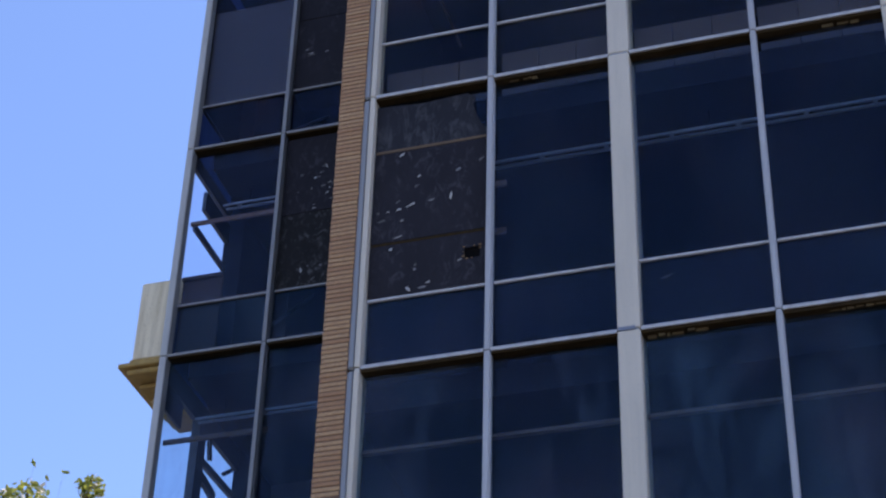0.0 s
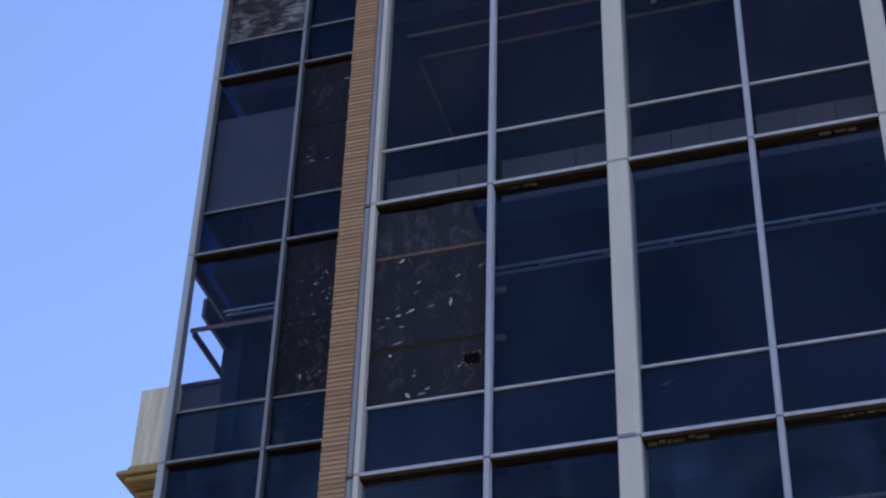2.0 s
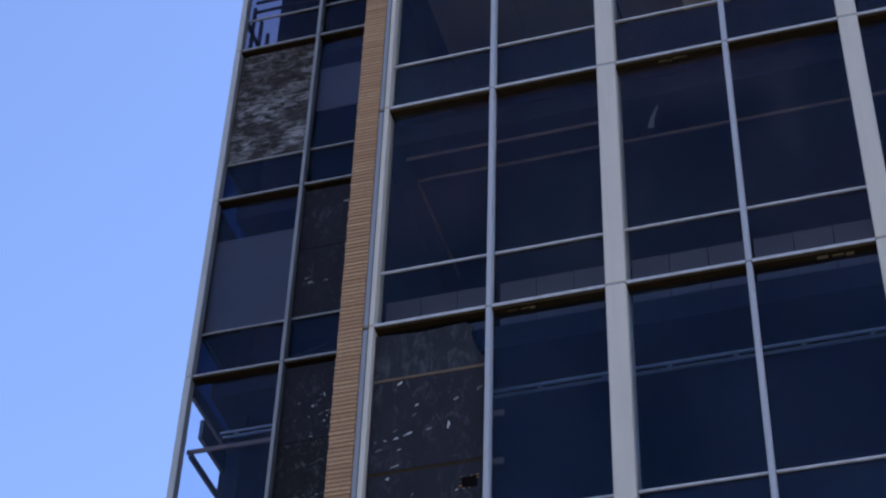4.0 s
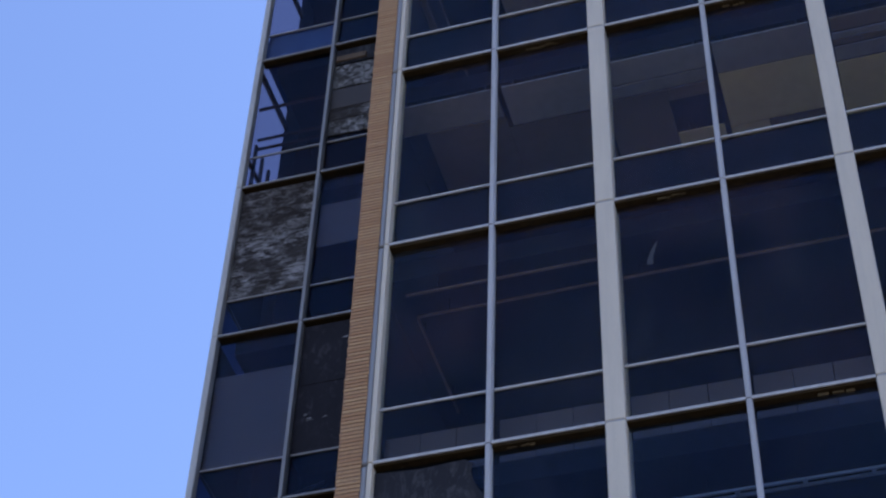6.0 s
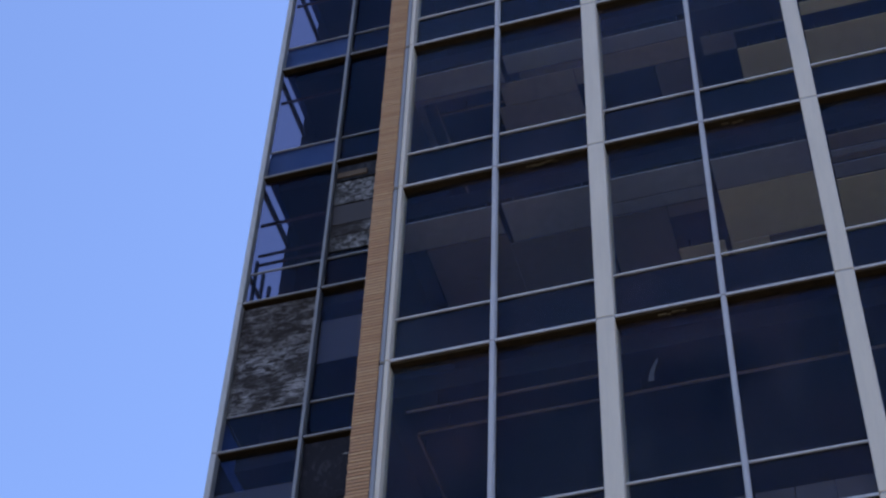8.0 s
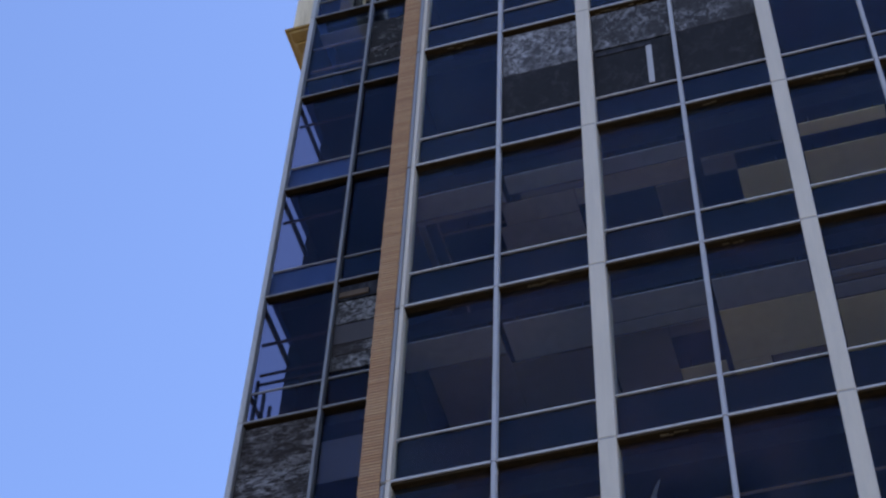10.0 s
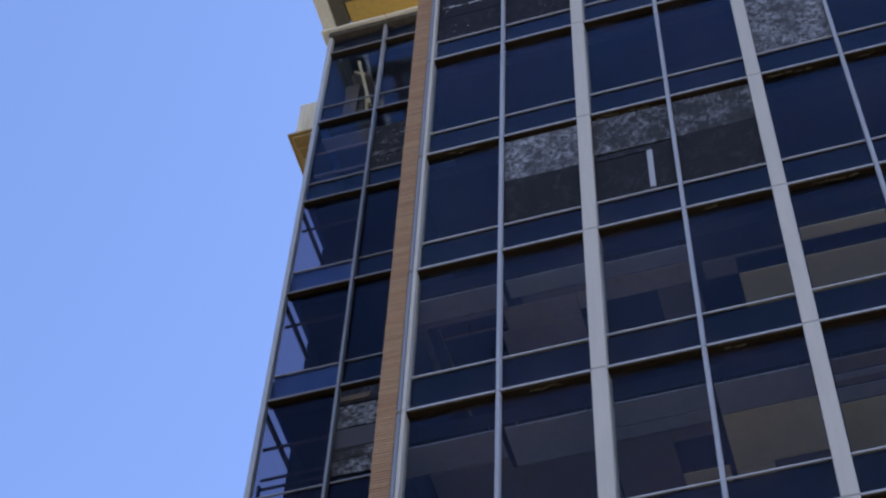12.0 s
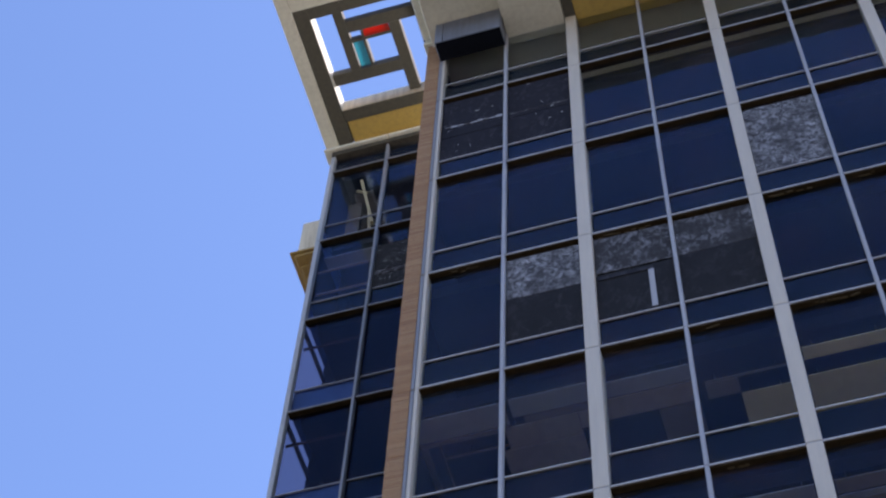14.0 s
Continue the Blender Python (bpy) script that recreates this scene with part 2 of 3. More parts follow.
def under(parent, ob):
    """Hang ob under parent without moving it."""
    ob.parent = parent
    ob.matrix_parent_inverse = Matrix.Translation(parent.location).inverted()
    return ob


def piece(name, bm, material, parent, label=""):
    return under(parent, part(name, bm, material, None, label))


# ---- ground ----
gm = bmesh.new()
bmesh.ops.create_grid(gm, x_segments=24, y_segments=24, size=2500)
ground = part("ground", gm, M_GROUND)
tagged(ground, "pale paved ground reaching to the horizon", "ground", kind="structure")

# ---- main block ----
D = 14.794                       # front of the mullions
GLASS = D + 0.11
H = 3.5
ROW0 = 7.894                     # floor line of storey 0


def row(k):
    return ROW0 + H * k


SILL = 0.84
TOP = 38.45
# verticals from left to right: (x0, x1, kind)
POSTS = [(-5.68, -5.625, "edge"), (-4.352, -4.28, "slim")]
for n in range(5):
    pier_left = -3.015 + 2.865 * n
    POSTS.append((pier_left, pier_left + 0.225, "pier"))
    POSTS.append((pier_left + 1.507, pier_left + 1.575, "slim"))
POSTS.pop()
X_END = POSTS[-1][1]
LOW = -2                          # lowest storey, just above the plinth

tower = thing("office_tower", (0, D, 0), "derelict office block with dark glass and white frames", "building")
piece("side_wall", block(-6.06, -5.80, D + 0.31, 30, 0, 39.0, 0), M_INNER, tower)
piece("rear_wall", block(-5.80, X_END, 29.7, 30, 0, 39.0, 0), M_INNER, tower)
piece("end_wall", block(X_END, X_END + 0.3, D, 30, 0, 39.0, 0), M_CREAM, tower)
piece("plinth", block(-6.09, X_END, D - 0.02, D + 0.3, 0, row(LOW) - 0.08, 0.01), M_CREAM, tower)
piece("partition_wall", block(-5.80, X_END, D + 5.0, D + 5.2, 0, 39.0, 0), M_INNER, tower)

for k in range(LOW, 10):
    z = row(k)
    if k < 9:
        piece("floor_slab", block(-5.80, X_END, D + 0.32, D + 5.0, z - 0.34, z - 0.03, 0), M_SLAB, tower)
        piece("floor_screed", block(-5.80, X_END, D + 0.37, D + 5.0, z - 0.028, z, 0), M_FINISH, tower)

for x0, x1, kind in POSTS:
    if kind == "pier":
        core = piece("pier", block(x0 + 0.02, x1 - 0.02, D - 0.006, D + 0.28, row(LOW), TOP, 0), M_SILVER, tower)
    for k in range(LOW, 9):
        z0, z1 = row(k), min(row(k + 1), TOP)
        if kind == "pier":
            bm = block(x0, x1, D - 0.014, D + 0.30, z0 + 0.008, z1 - 0.008, 0.012)
            part("cover", bm, M_WHITE, core, "wide white metal pier cover")
        elif kind == "edge":
            bm = block(x0, x1, D - 0.015, D + 0.22, z0 + 0.006, z1 - 0.006, 0.008)
            piece("edge_post", bm, M_WHITE, tower)
        else:
            bm = block(x0 + 0.008, x1 - 0.008, D - 0.005, D + 0.14, z0 + 0.005, z1 - 0.005, 0.008)
            block(x0, x1, D + 0.03, D + 0.07, z0 + 0.01, z1 - 0.01, 0.004, bm)
            piece("mullion", bm, M_SLIM, tower)

for k in range(LOW, 9):
    piece("downpipe", block(-5.762, -5.686, D + 0.01, D + 0.13, row(k) + 0.012, min(row(k + 1), 38.9) - 0.012, 0.02), M_SILVER, tower, "blue-grey metal cover strip")

piece("joint_strap", block(-3.004, -2.835, D - 0.022, D - 0.0155, row(1) - 0.012, row(1) + 0.03, 0.002), M_GREYBOX, tower, "blue-grey strap over the pier joint")
BAYS = [(a[1], b[0]) for a, b in zip(POSTS, POSTS[1:])]
for k in range(LOW, 9):
    z0, z1 = row(k), min(row(k + 1), TOP + 0.05)
    for i, (x0, x1) in enumerate(BAYS):
        # floor band: a thin projecting sill with its underside open to view
        bm = block(x0 + 0.001, x1 - 0.001, D + 0.004, D + 0.022, z0 - 0.012, z0 + 0.030, 0.004)
        piece("floor_band", bm, M_BAND, tower)
        piece("window_head", block(x0 + 0.001, x1 - 0.001, D + 0.024, D + 0.20, z0 - 0.034 - 0.02 * ((i * 7 + k * 3) % 5) / 5, z0 + 0.03, 0.006), M_HEAD, tower, "dark brown window head with the band's shade in its colour")
        piece("transom", block(x0 + 0.001, x1 - 0.001, D + 0.078, D + 0.108, z0 + SILL - 0.014, z0 + SILL + 0.018, 0.005), M_BAND, tower)
        piece("spandrel_pane", block(x0 - 0.01, x1 + 0.01, GLASS, GLASS + 0.008, z0 + 0.03, z0 + SILL - 0.004, 0), M_DUST_SKY if k < 0 else M_GLASS if k < 2 else M_VIOLET, tower, "dark tinted glass pane")
        piece("window_pane", block(x0 - 0.01, x1 + 0.01, GLASS, GLASS + 0.008, z0 + SILL + 0.004, z1 - 0.055, 0), M_DUST_SKY if k < 1 else M_GLASS if k < 2 else M_VIOLET, tower, "dark tinted glass pane")
        if k != 2:
            piece("spandrel_backing", block(x0 - 0.01, x1 + 0.01, GLASS + 0.05, GLASS + 0.06, z0 + 0.032, z0 + SILL + 0.03, 0), M_BACKING, tower)
        else:
            w = (x1 - x0) / 3
            for j in range(3):
                piece("upstand_panel", block(x0 + j * w + 0.004, x0 + (j + 1) * w - 0.004, D + 0.33, D + 0.36, z0 - 0.02, z0 + 0.60, 0.004), M_UPSTAND, tower)

# ---- brick column at the corner ----
brick_col = thing("brick_column", (-5.91, D + 0.1, 0), "tall narrow column of orange face bricks at the block's corner", "column")
piece("mortar_core", block(-6.055, -5.764, D + 0.028, D + 0.3, 0, 38.9, 0), M_MORTAR, brick_col)
piece("cap", block(-6.15, -5.78, D - 0.04, D + 0.3, 38.90, 39.02, 0.015), M_CREAM, brick_col, "cream stone cap")
piece("cap", block(-6.12, -5.80, D - 0.02, D + 0.3, 39.05, 39.20, 0.015), M_CREAM, brick_col, "cream stone cap")

# ---- overhang over the main front ----
eaves = thing("roof_overhang", (0, D, TOP), "concrete roof overhang with cream and yellow painted soffit panels", "roof")
piece("slab", block(-5.945, X_END + 0.4, 13.45, 30, TOP + 0.32, TOP + 1.1, 0.02), M_CREAM, eaves)
piece("left_beam", block(-6.14, -5.95, 13.45, D - 0.06, 39.06, 39.5, 0.02), M_CREAM, eaves)
piece("front_beam", block(-6.14, X_END + 0.4, 13.2, 13.44, TOP, TOP + 1.15, 0.02), M_CREAM, eaves)
piece("soffit_panel", block(-4.30, -3.03, 13.45, D + 0.3, TOP, TOP + 0.3, 0.012), M_CREAM, eaves, "cream painted soffit panel")
for x0, x1, kind in POSTS:
    if kind == "pier":
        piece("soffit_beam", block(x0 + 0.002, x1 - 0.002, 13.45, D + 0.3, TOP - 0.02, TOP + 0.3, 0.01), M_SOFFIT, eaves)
piers = [p for p in POSTS if p[2] == "pier"]
for a, b in zip(piers, piers[1:]):
    piece("soffit_panel", block(a[1] + 0.004, b[0] - 0.004, 13.45, D + 0.3, TOP, TOP + 0.3, 0.01), M_YELLOW, eaves, "yellow painted soffit panel")
cabinet = thing("metal_box", (-5.0, 14.5, 37.8), "dark grey metal box fixed below the overhang", "metal box")
piece("casing", block(-5.56, -4.31, 14.34, 14.78, 37.8, 39.3, 0.012), M_GREYBOX, cabinet)
piece("underside", block(-5.72, -4.32, 14.36, 14.775, 37.782, 37.797, 0.003), M_SLAB, cabinet, "near-black plate for the box's shaded underside")
piece("end_cover", block(-5.74, -5.57, 14.34, 14.78, 37.8, 39.3, 0.012), M_GREYBOX, cabinet)

# ---- recessed wing ----
WD = 18.785
WROW = 11.174                # floor line of wing storey 0
WX = (-9.958, -9.855)                # corner post
WM = (-8.53, -8.455)               # middle mullion
WR = -5.2
WTOP = 43.3
WGL = WD + 0.12
SIDE_END = 20.22


def wrow(k):
    return WROW + 3.476 * k


wing = thing("stair_wing", (-8, WD, 0), "recessed glazed stair wing with weathered grey frames", "building")
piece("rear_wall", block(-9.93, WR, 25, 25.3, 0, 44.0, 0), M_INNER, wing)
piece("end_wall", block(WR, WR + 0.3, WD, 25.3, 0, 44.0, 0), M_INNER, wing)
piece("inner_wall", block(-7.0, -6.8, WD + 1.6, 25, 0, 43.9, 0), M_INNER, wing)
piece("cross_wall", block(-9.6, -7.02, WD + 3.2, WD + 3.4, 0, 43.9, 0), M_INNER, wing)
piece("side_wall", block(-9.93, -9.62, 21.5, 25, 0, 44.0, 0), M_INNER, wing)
piece("plinth", block(-9.93, WR, WD - 0.02, WD + 0.3, 0, wrow(-3), 0.01), M_CREAM, wing)
for k in range(-3, 10):
    z0 = wrow(k)
    z1 = wrow(k + 1) if k < 9 else WTOP
    piece("corner_post", block(WX[0], WX[1], WD - 0.01, WD + 0.14, z0 + 0.006, z1 - 0.006, 0.01), M_POST, wing, "pale metal corner post")
    bm = block(WM[0] + 0.008, WM[1] - 0.008, WD - 0.005, WD + 0.16, z0 + 0.005, z1 - 0.005, 0.008)
    block(WM[0], WM[1], WD + 0.05, WD + 0.09, z0 + 0.01, z1 - 0.01, 0.004, bm)
    piece("mullion", bm, M_WING, wing)
    if k < 10:
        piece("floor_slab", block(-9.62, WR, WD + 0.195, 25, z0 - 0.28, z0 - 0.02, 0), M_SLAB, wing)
    for x0, x1 in ((WX[1], WM[0]), (WM[1], WR)):
        piece("floor_band", block(x0 + 0.001, x1 - 0.001, WD + 0.004, WD + 0.022, z0 - 0.014, z0 + 0.026, 0.004), M_WING, wing)
        piece("window_head", block(x0 + 0.001, x1 - 0.001, WD + 0.024, WD + 0.19, z0 - 0.04, z0 + 0.025, 0.006), M_HEAD, wing, "dark brown window head with the band's shade in its colour")
        if k < 9:
            piece("transom", block(x0 + 0.001, x1 - 0.001, WD + 0.085, WD + 0.118, z0 + SILL - 0.016, z0 + SILL + 0.016, 0.005), M_WING, wing)
            piece("spandrel_pane", block(x0 - 0.01, x1 + 0.01, WGL, WGL + 0.008, z0 + 0.03, z0 + SILL - 0.004, 0), M_SMOKED if k == 4 else M_DUST_SKY if k < 2 else M_CLEAR, wing, "tinted glass pane")
            piece("window_pane", block(x0 - 0.01, x1 + 0.01, WGL, WGL + 0.008, z0 + SILL + 0.004, z1 - 0.05, 0), M_SMOKED if k in (4, 5, 6) else M_DUST_SKY if k < 1 else M_CLEAR, wing, "tinted glass pane")
        else:
            piece("window_pane", block(x0 - 0.01, x1 + 0.01, WGL, WGL + 0.008, z0 + 0.03, z1, 0), M_CLEAR, wing, "tinted glass pane")
    if k < 9:
        # open flank: sloping stringer beam, bare rails and a backlit-dust sheet below the sill
        end = 21.35 if k in (-1, 0) else SIDE_END
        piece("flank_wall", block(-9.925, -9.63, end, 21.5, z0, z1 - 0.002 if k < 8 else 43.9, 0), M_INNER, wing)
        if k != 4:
            piece("flank_sheet", block(-9.90, -9.89, WD + 0.15, end, z0 + 0.25 if k in (5, 6, 7) else z0 - 0.03, z0 + SILL, 0), M_FROST, wing, "added blue sheet below the sill, as backlit dusty glass")
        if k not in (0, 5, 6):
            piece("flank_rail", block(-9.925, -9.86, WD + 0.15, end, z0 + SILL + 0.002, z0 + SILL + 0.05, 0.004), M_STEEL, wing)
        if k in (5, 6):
            piece("spandrel_sheet", block(WX[1], WM[0], WGL + 0.03, WGL + 0.034, z0 + 0.03, z0 + SILL + 0.085, 0), M_FROST, wing, "added blue sheet behind the spandrel, as backlit dusty glass")
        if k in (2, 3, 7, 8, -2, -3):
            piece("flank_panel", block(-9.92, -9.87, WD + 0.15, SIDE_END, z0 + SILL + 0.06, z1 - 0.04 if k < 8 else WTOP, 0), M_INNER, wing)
        elif k == 1:
            piece("flank_beam", block(-9.91, -9.85, WD + 0.14, SIDE_END, z0 + 3.22, z1 - 0.031, 0.004), M_STEEL, wing)
            piece("flank_beam", block(-9.91, -9.85, 19.36, SIDE_END, z0 + 2.80, z0 + 3.13, 0.004), M_STEEL, wing)
            piece("flank_rail", block(-9.91, -9.86, 19.15, SIDE_END, z0 + 2.31, z0 + 2.41, 0.004), M_STEEL, wing)
        elif k not in (-1, 0):
            piece("flank_beam", block(-9.91, -9.85, WD + 0.14, SIDE_END, z1 - 0.32, z1 - 0.18, 0.004), M_STEEL, wing)
        else:
            piece("flank_beam", block(-9.92, -9.85, WD + 0.14, end, z0 + 3.12, z1 - 0.031, 0.004), M_STEEL, wing)
            piece("flank_beam", block(-9.90, -9.86, WD + 0.14, 19.45, z0 + 2.74, z0 + 3.11, 0.004), M_STEEL, wing)
            piece("flank_post", block(-9.92, -9.80, 19.88, 20.12, z0, z0 + 3.118, 0.004), M_STEEL, wing)
            piece("flank_brace", bar((-9.86, 20.16, 13.81 + z0 - wrow(0)), (-9.86, 21.21, 13.84 + z0 - wrow(0)), 0.06, 0.10), M_STEEL, wing)
            piece("flank_brace", bar((-9.86, 20.17, 13.6 + z0 - wrow(0)), (-9.86, 20.64, 13.51 + z0 - wrow(0)), 0.06, 0.14), M_STEEL, wing)
            piece("flank_brace", bar((-9.86, 20.33, 14.28 + z0 - wrow(0)), (-9.86, 20.41, 13.96 + z0 - wrow(0)), 0.05, 0.07), M_STEEL, wing)
            piece("flank_brace", bar((-9.86, 20.89, 14.0 + z0 - wrow(0)), (-9.86, 21.13, 14.19 + z0 - wrow(0)), 0.05, 0.05), M_STEEL, wing)
        if k == 4:
            for yy in (19.12, 19.42, 19.72):
                piece("flank_stay", block(-9.91, -9.86, yy, yy + 0.06, z0, z0 + 1.5, 0.0), M_STEEL, wing)
piece("parapet_lip", block(-10.15, -8.49, WD - 0.13, WD + 0.3, WTOP + 0.215, WTOP + 0.30, 0.02), M_CREAM, wing, "chipped white concrete lip")
piece("parapet_lip", block(-8.47, WR, WD - 0.13, WD + 0.3, WTOP + 0.215, WTOP + 0.30, 0.02), M_CREAM, wing, "chipped white concrete lip")
piece("head_beam", block(-9.95, WR, WD - 0.04, WD + 0.3, WTOP + 0.004, WTOP + 0.212, 0.01), M_STAINBEAM, wing, "stained beam below the lip, painted dark as its recess")
piece("top_sheet", block(-9.92, WR, WD + 0.2, WD + 0.24, wrow(9) + 0.03, WTOP, 0), M_INNER, wing)
piece("roof", block(-9.93, WR, WD + 0.31, 25.3, 43.5, 44.08, 0.0), M_CREAM, wing)

# ---- lattice canopy over the wing's forecourt ----
CZ = 44.10
canopy = thing("lattice_canopy", (-8.4, 16.6, CZ), "cream concrete canopy with an open geometric lattice and coloured panels", "canopy")
piece("rim", block(-10.21, -9.87, 14.60, 18.95, CZ, CZ + 0.75, 0.02), M_CREAM, canopy)
piece("rim", block(-6.78, -6.40, 14.60, 18.95, CZ, CZ + 0.75, 0.02), M_CREAM, canopy)
piece("rim", block(-9.868, -6.782, 14.60, 15.14, CZ, CZ + 0.75, 0.02), M_CREAM, canopy)
DZ = CZ + 0.03
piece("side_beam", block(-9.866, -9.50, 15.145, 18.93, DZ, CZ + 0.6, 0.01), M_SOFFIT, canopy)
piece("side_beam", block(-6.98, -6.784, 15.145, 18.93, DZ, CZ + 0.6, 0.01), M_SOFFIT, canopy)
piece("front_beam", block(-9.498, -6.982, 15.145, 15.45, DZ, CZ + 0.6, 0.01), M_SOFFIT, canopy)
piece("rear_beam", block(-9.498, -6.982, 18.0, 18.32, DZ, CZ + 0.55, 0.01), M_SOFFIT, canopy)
piece("rear_facing", block(-9.496, -6.984, 17.985, 17.998, DZ + 0.01, CZ + 0.56, 0.004), M_STAINED, canopy, "cream inner face of the beam")
piece("side_facing", block(-9.498, -9.485, 15.46, 17.98, DZ + 0.01, CZ + 0.6, 0.004), M_CREAM, canopy, "cream inner face of the beam")
piece("soffit_panel", block(-9.47, -6.985, 18.322, 19.2, DZ + 0.05, CZ + 0.4, 0.01), M_YELLOW, canopy, "yellow painted soffit panel")
LZ0, LZ1 = CZ + 0.22, CZ + 0.5
SC = (LZ0 - 1.6) / (CZ - 1.6)


def lattice(name, x0, x1, y0, y1, material, z0=LZ0, z1=LZ1, label=""):
    return piece(name, block(x0 * SC, x1 * SC, y0 * SC, y1 * SC, z0, z1, 0.008), material, canopy, label)


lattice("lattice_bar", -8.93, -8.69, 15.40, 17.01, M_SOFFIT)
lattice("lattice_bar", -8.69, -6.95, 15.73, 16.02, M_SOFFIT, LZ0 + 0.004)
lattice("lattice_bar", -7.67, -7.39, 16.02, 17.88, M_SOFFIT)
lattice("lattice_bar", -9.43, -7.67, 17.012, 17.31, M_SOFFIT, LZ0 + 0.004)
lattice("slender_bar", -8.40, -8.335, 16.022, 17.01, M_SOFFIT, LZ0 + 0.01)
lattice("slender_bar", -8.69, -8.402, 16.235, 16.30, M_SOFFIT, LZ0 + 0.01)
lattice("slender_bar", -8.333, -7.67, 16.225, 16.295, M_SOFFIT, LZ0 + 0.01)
lattice("colour_panel", -8.334, -7.68, 16.03, 16.223, M_REDP, LZ0 + 0.03, LZ0 + 0.045, "bright red translucent panel")
lattice("colour_panel", -8.66, -8.402, 16.302, 16.96, M_TEALP, LZ0 + 0.03, LZ0 + 0.045, "teal translucent panel")


# ---- balconies on the wing's flank ----
def balcony(z, tall):
    b = thing("balcony", (-9.93, 19.1, z), "small cream balcony with an ochre underside on the wing's flank", "balcony", "flank balconies")
    piece("slab", block(-10.72, -9.931, 19.07, 20.5, z, z + 0.07, 0.015), M_OCHRE, b)
    for x, y, top, foot in ((-10.61, 19.13, -0.002, -0.08), (-10.54, 19.40, -0.082, -0.15), (-10.48, 19.68, -0.152, -0.22), (-10.40, 19.95, -0.222, -0.29)):
        piece("moulding", block(x, -9.931, y, 20.45, z + foot, z + top, 0.02), M_OCHRE, b)
    piece("parapet", block(-10.55, -9.931, 19.12, 20.45, z + 0.13, z + tall, 0.02), M_STAINED, b, "stained cream concrete parapet")
    piece("parapet_base", block(-10.57, -9.931, 19.10, 20.47, z + 0.072, z + 0.128, 0.01), M_OCHRE, b)
    return b


balcony(14.76, 1.38), balcony(14.76 + 24.5, 1.47)


# ---- boards in broken windows ----
def prism(points, y0, y1):
    """An upright sheet with the outline points (x, z)."""
    bm = bmesh.new()
    bm.faces.new([bm.verts.new((x, y0, z)) for x, z in points])
    made = bmesh.ops.extrude_face_region(bm, geom=list(bm.faces))["geom"]
    bmesh.ops.translate(bm, vec=(0, y1 - y0, 0), verts=[v for v in made if isinstance(v, bmesh.types.BMVert)])
    bmesh.ops.recalc_face_normals(bm, faces=bm.faces)
    return bm


def flake_patch(sheet, x0, x1, z0, z1, y, count, seed, tilt, size=1.0, low=0.0):
    """Pale scraped flakes in loose clusters on a sheet; low draws them to its foot."""
    rf = random.Random(seed)
    flakes = bmesh.new()
    spots = [(rf.uniform(x0 + 0.15, x1 - 0.15), z0 + (z1 - z0) * (0.12 + 0.76 * rf.random() ** (1 + low))) for _ in range(4)]
    for _ in range(count):
        cx, cz = rf.choice(spots)
        cx = min(max(rf.gauss(cx, 0.24), x0 + 0.07), x1 - 0.07)
        cz = min(max(rf.gauss(cz, 0.14), z0 + 0.05), z1 - 0.05)
        ln, wd = size * rf.uniform(0.014, 0.055), size * rf.uniform(0.008, 0.018)
        turn = tilt + rf.uniform(-0.3, 0.3) if rf.random() < 0.8 else rf.uniform(1.4, 2.2)
        pts = []
        for q in range(9):
            a = q / 9 * 6.283
            u, v = math.cos(a) * ln * rf.uniform(0.5, 1.15), math.sin(a) * wd * rf.uniform(0.4, 1.4)
            pts.append(flakes.verts.new((cx + u * math.cos(turn) - v * math.sin(turn), y - 0.0145, cz + u * math.sin(turn) + v * math.cos(turn))))
        flakes.faces.new(pts)
    made = bmesh.ops.extrude_face_region(flakes, geom=list(flakes.faces))["geom"]
    bmesh.ops.translate(flakes, vec=(0, 0.003, 0), verts=[v for v in made if isinstance(v, bmesh.types.BMVert)])
    fl = part("flakes", flakes, M_FLAKE, sheet, "pale scraped flakes")
    fl["kind"] = "stuff"


def window_board(x0, x1, y, pieces, label, flakes=10, size=1.0, low=0.0):
    """Boards screwed across a window opening behind the frame; pieces: (z0, z1, material, lean)."""
    b = thing("window_board", ((x0 + x1) / 2, y, pieces[0][0]), label, "board", "boarded windows")
    for z0, z1, material, lean in pieces:
        bm = block(x0, x1, y - 0.012, y + 0.006, z0, z1, 0.003)
        bmesh.ops.rotate(bm, verts=bm.verts, cent=((x0 + x1) / 2, y, z0), matrix=Matrix.Rotation(radians(lean), 3, "Y"))
        sheet = piece("sheet", bm, material, b)
        if material in (M_DARKBOARD, M_MESSY):
            flake_patch(sheet, x0, x1, z0, z1, y, int(flakes * (x1 - x0) * (z1 - z0)), int(z0 * 100 + x0 * 10), 0.35, size, low)
    return b


BY, WBY = D + 0.095, WD + 0.105


def bay(i):
    return BAYS[i][0] + 0.004, BAYS[i][1] - 0.004


W0, W1 = (WX[1] + 0.004, WM[0] - 0.004), (WM[1] + 0.004, -5.9)
z = row(1) + SILL + 0.03
b0, b1 = bay(0)
boarded = window_board(b0, b1, BY, [(12.945, 14.135, M_DARKBOARD, 0)], "dark scuffed boards closing a broken window")
HX0, HX1, HZ0, HZ1 = -4.595, -4.425, 12.59, 12.725
bm = block(b0, HX0, BY - 0.012, BY + 0.006, z, 12.905, 0)
block(HX1, b1, BY - 0.012, BY + 0.006, z, 12.905, 0, bm)
block(HX0, HX1, BY - 0.012, BY + 0.006, z, HZ0, 0, bm)
block(HX0, HX1, BY - 0.012, BY + 0.006, HZ1, 12.905, 0, bm)
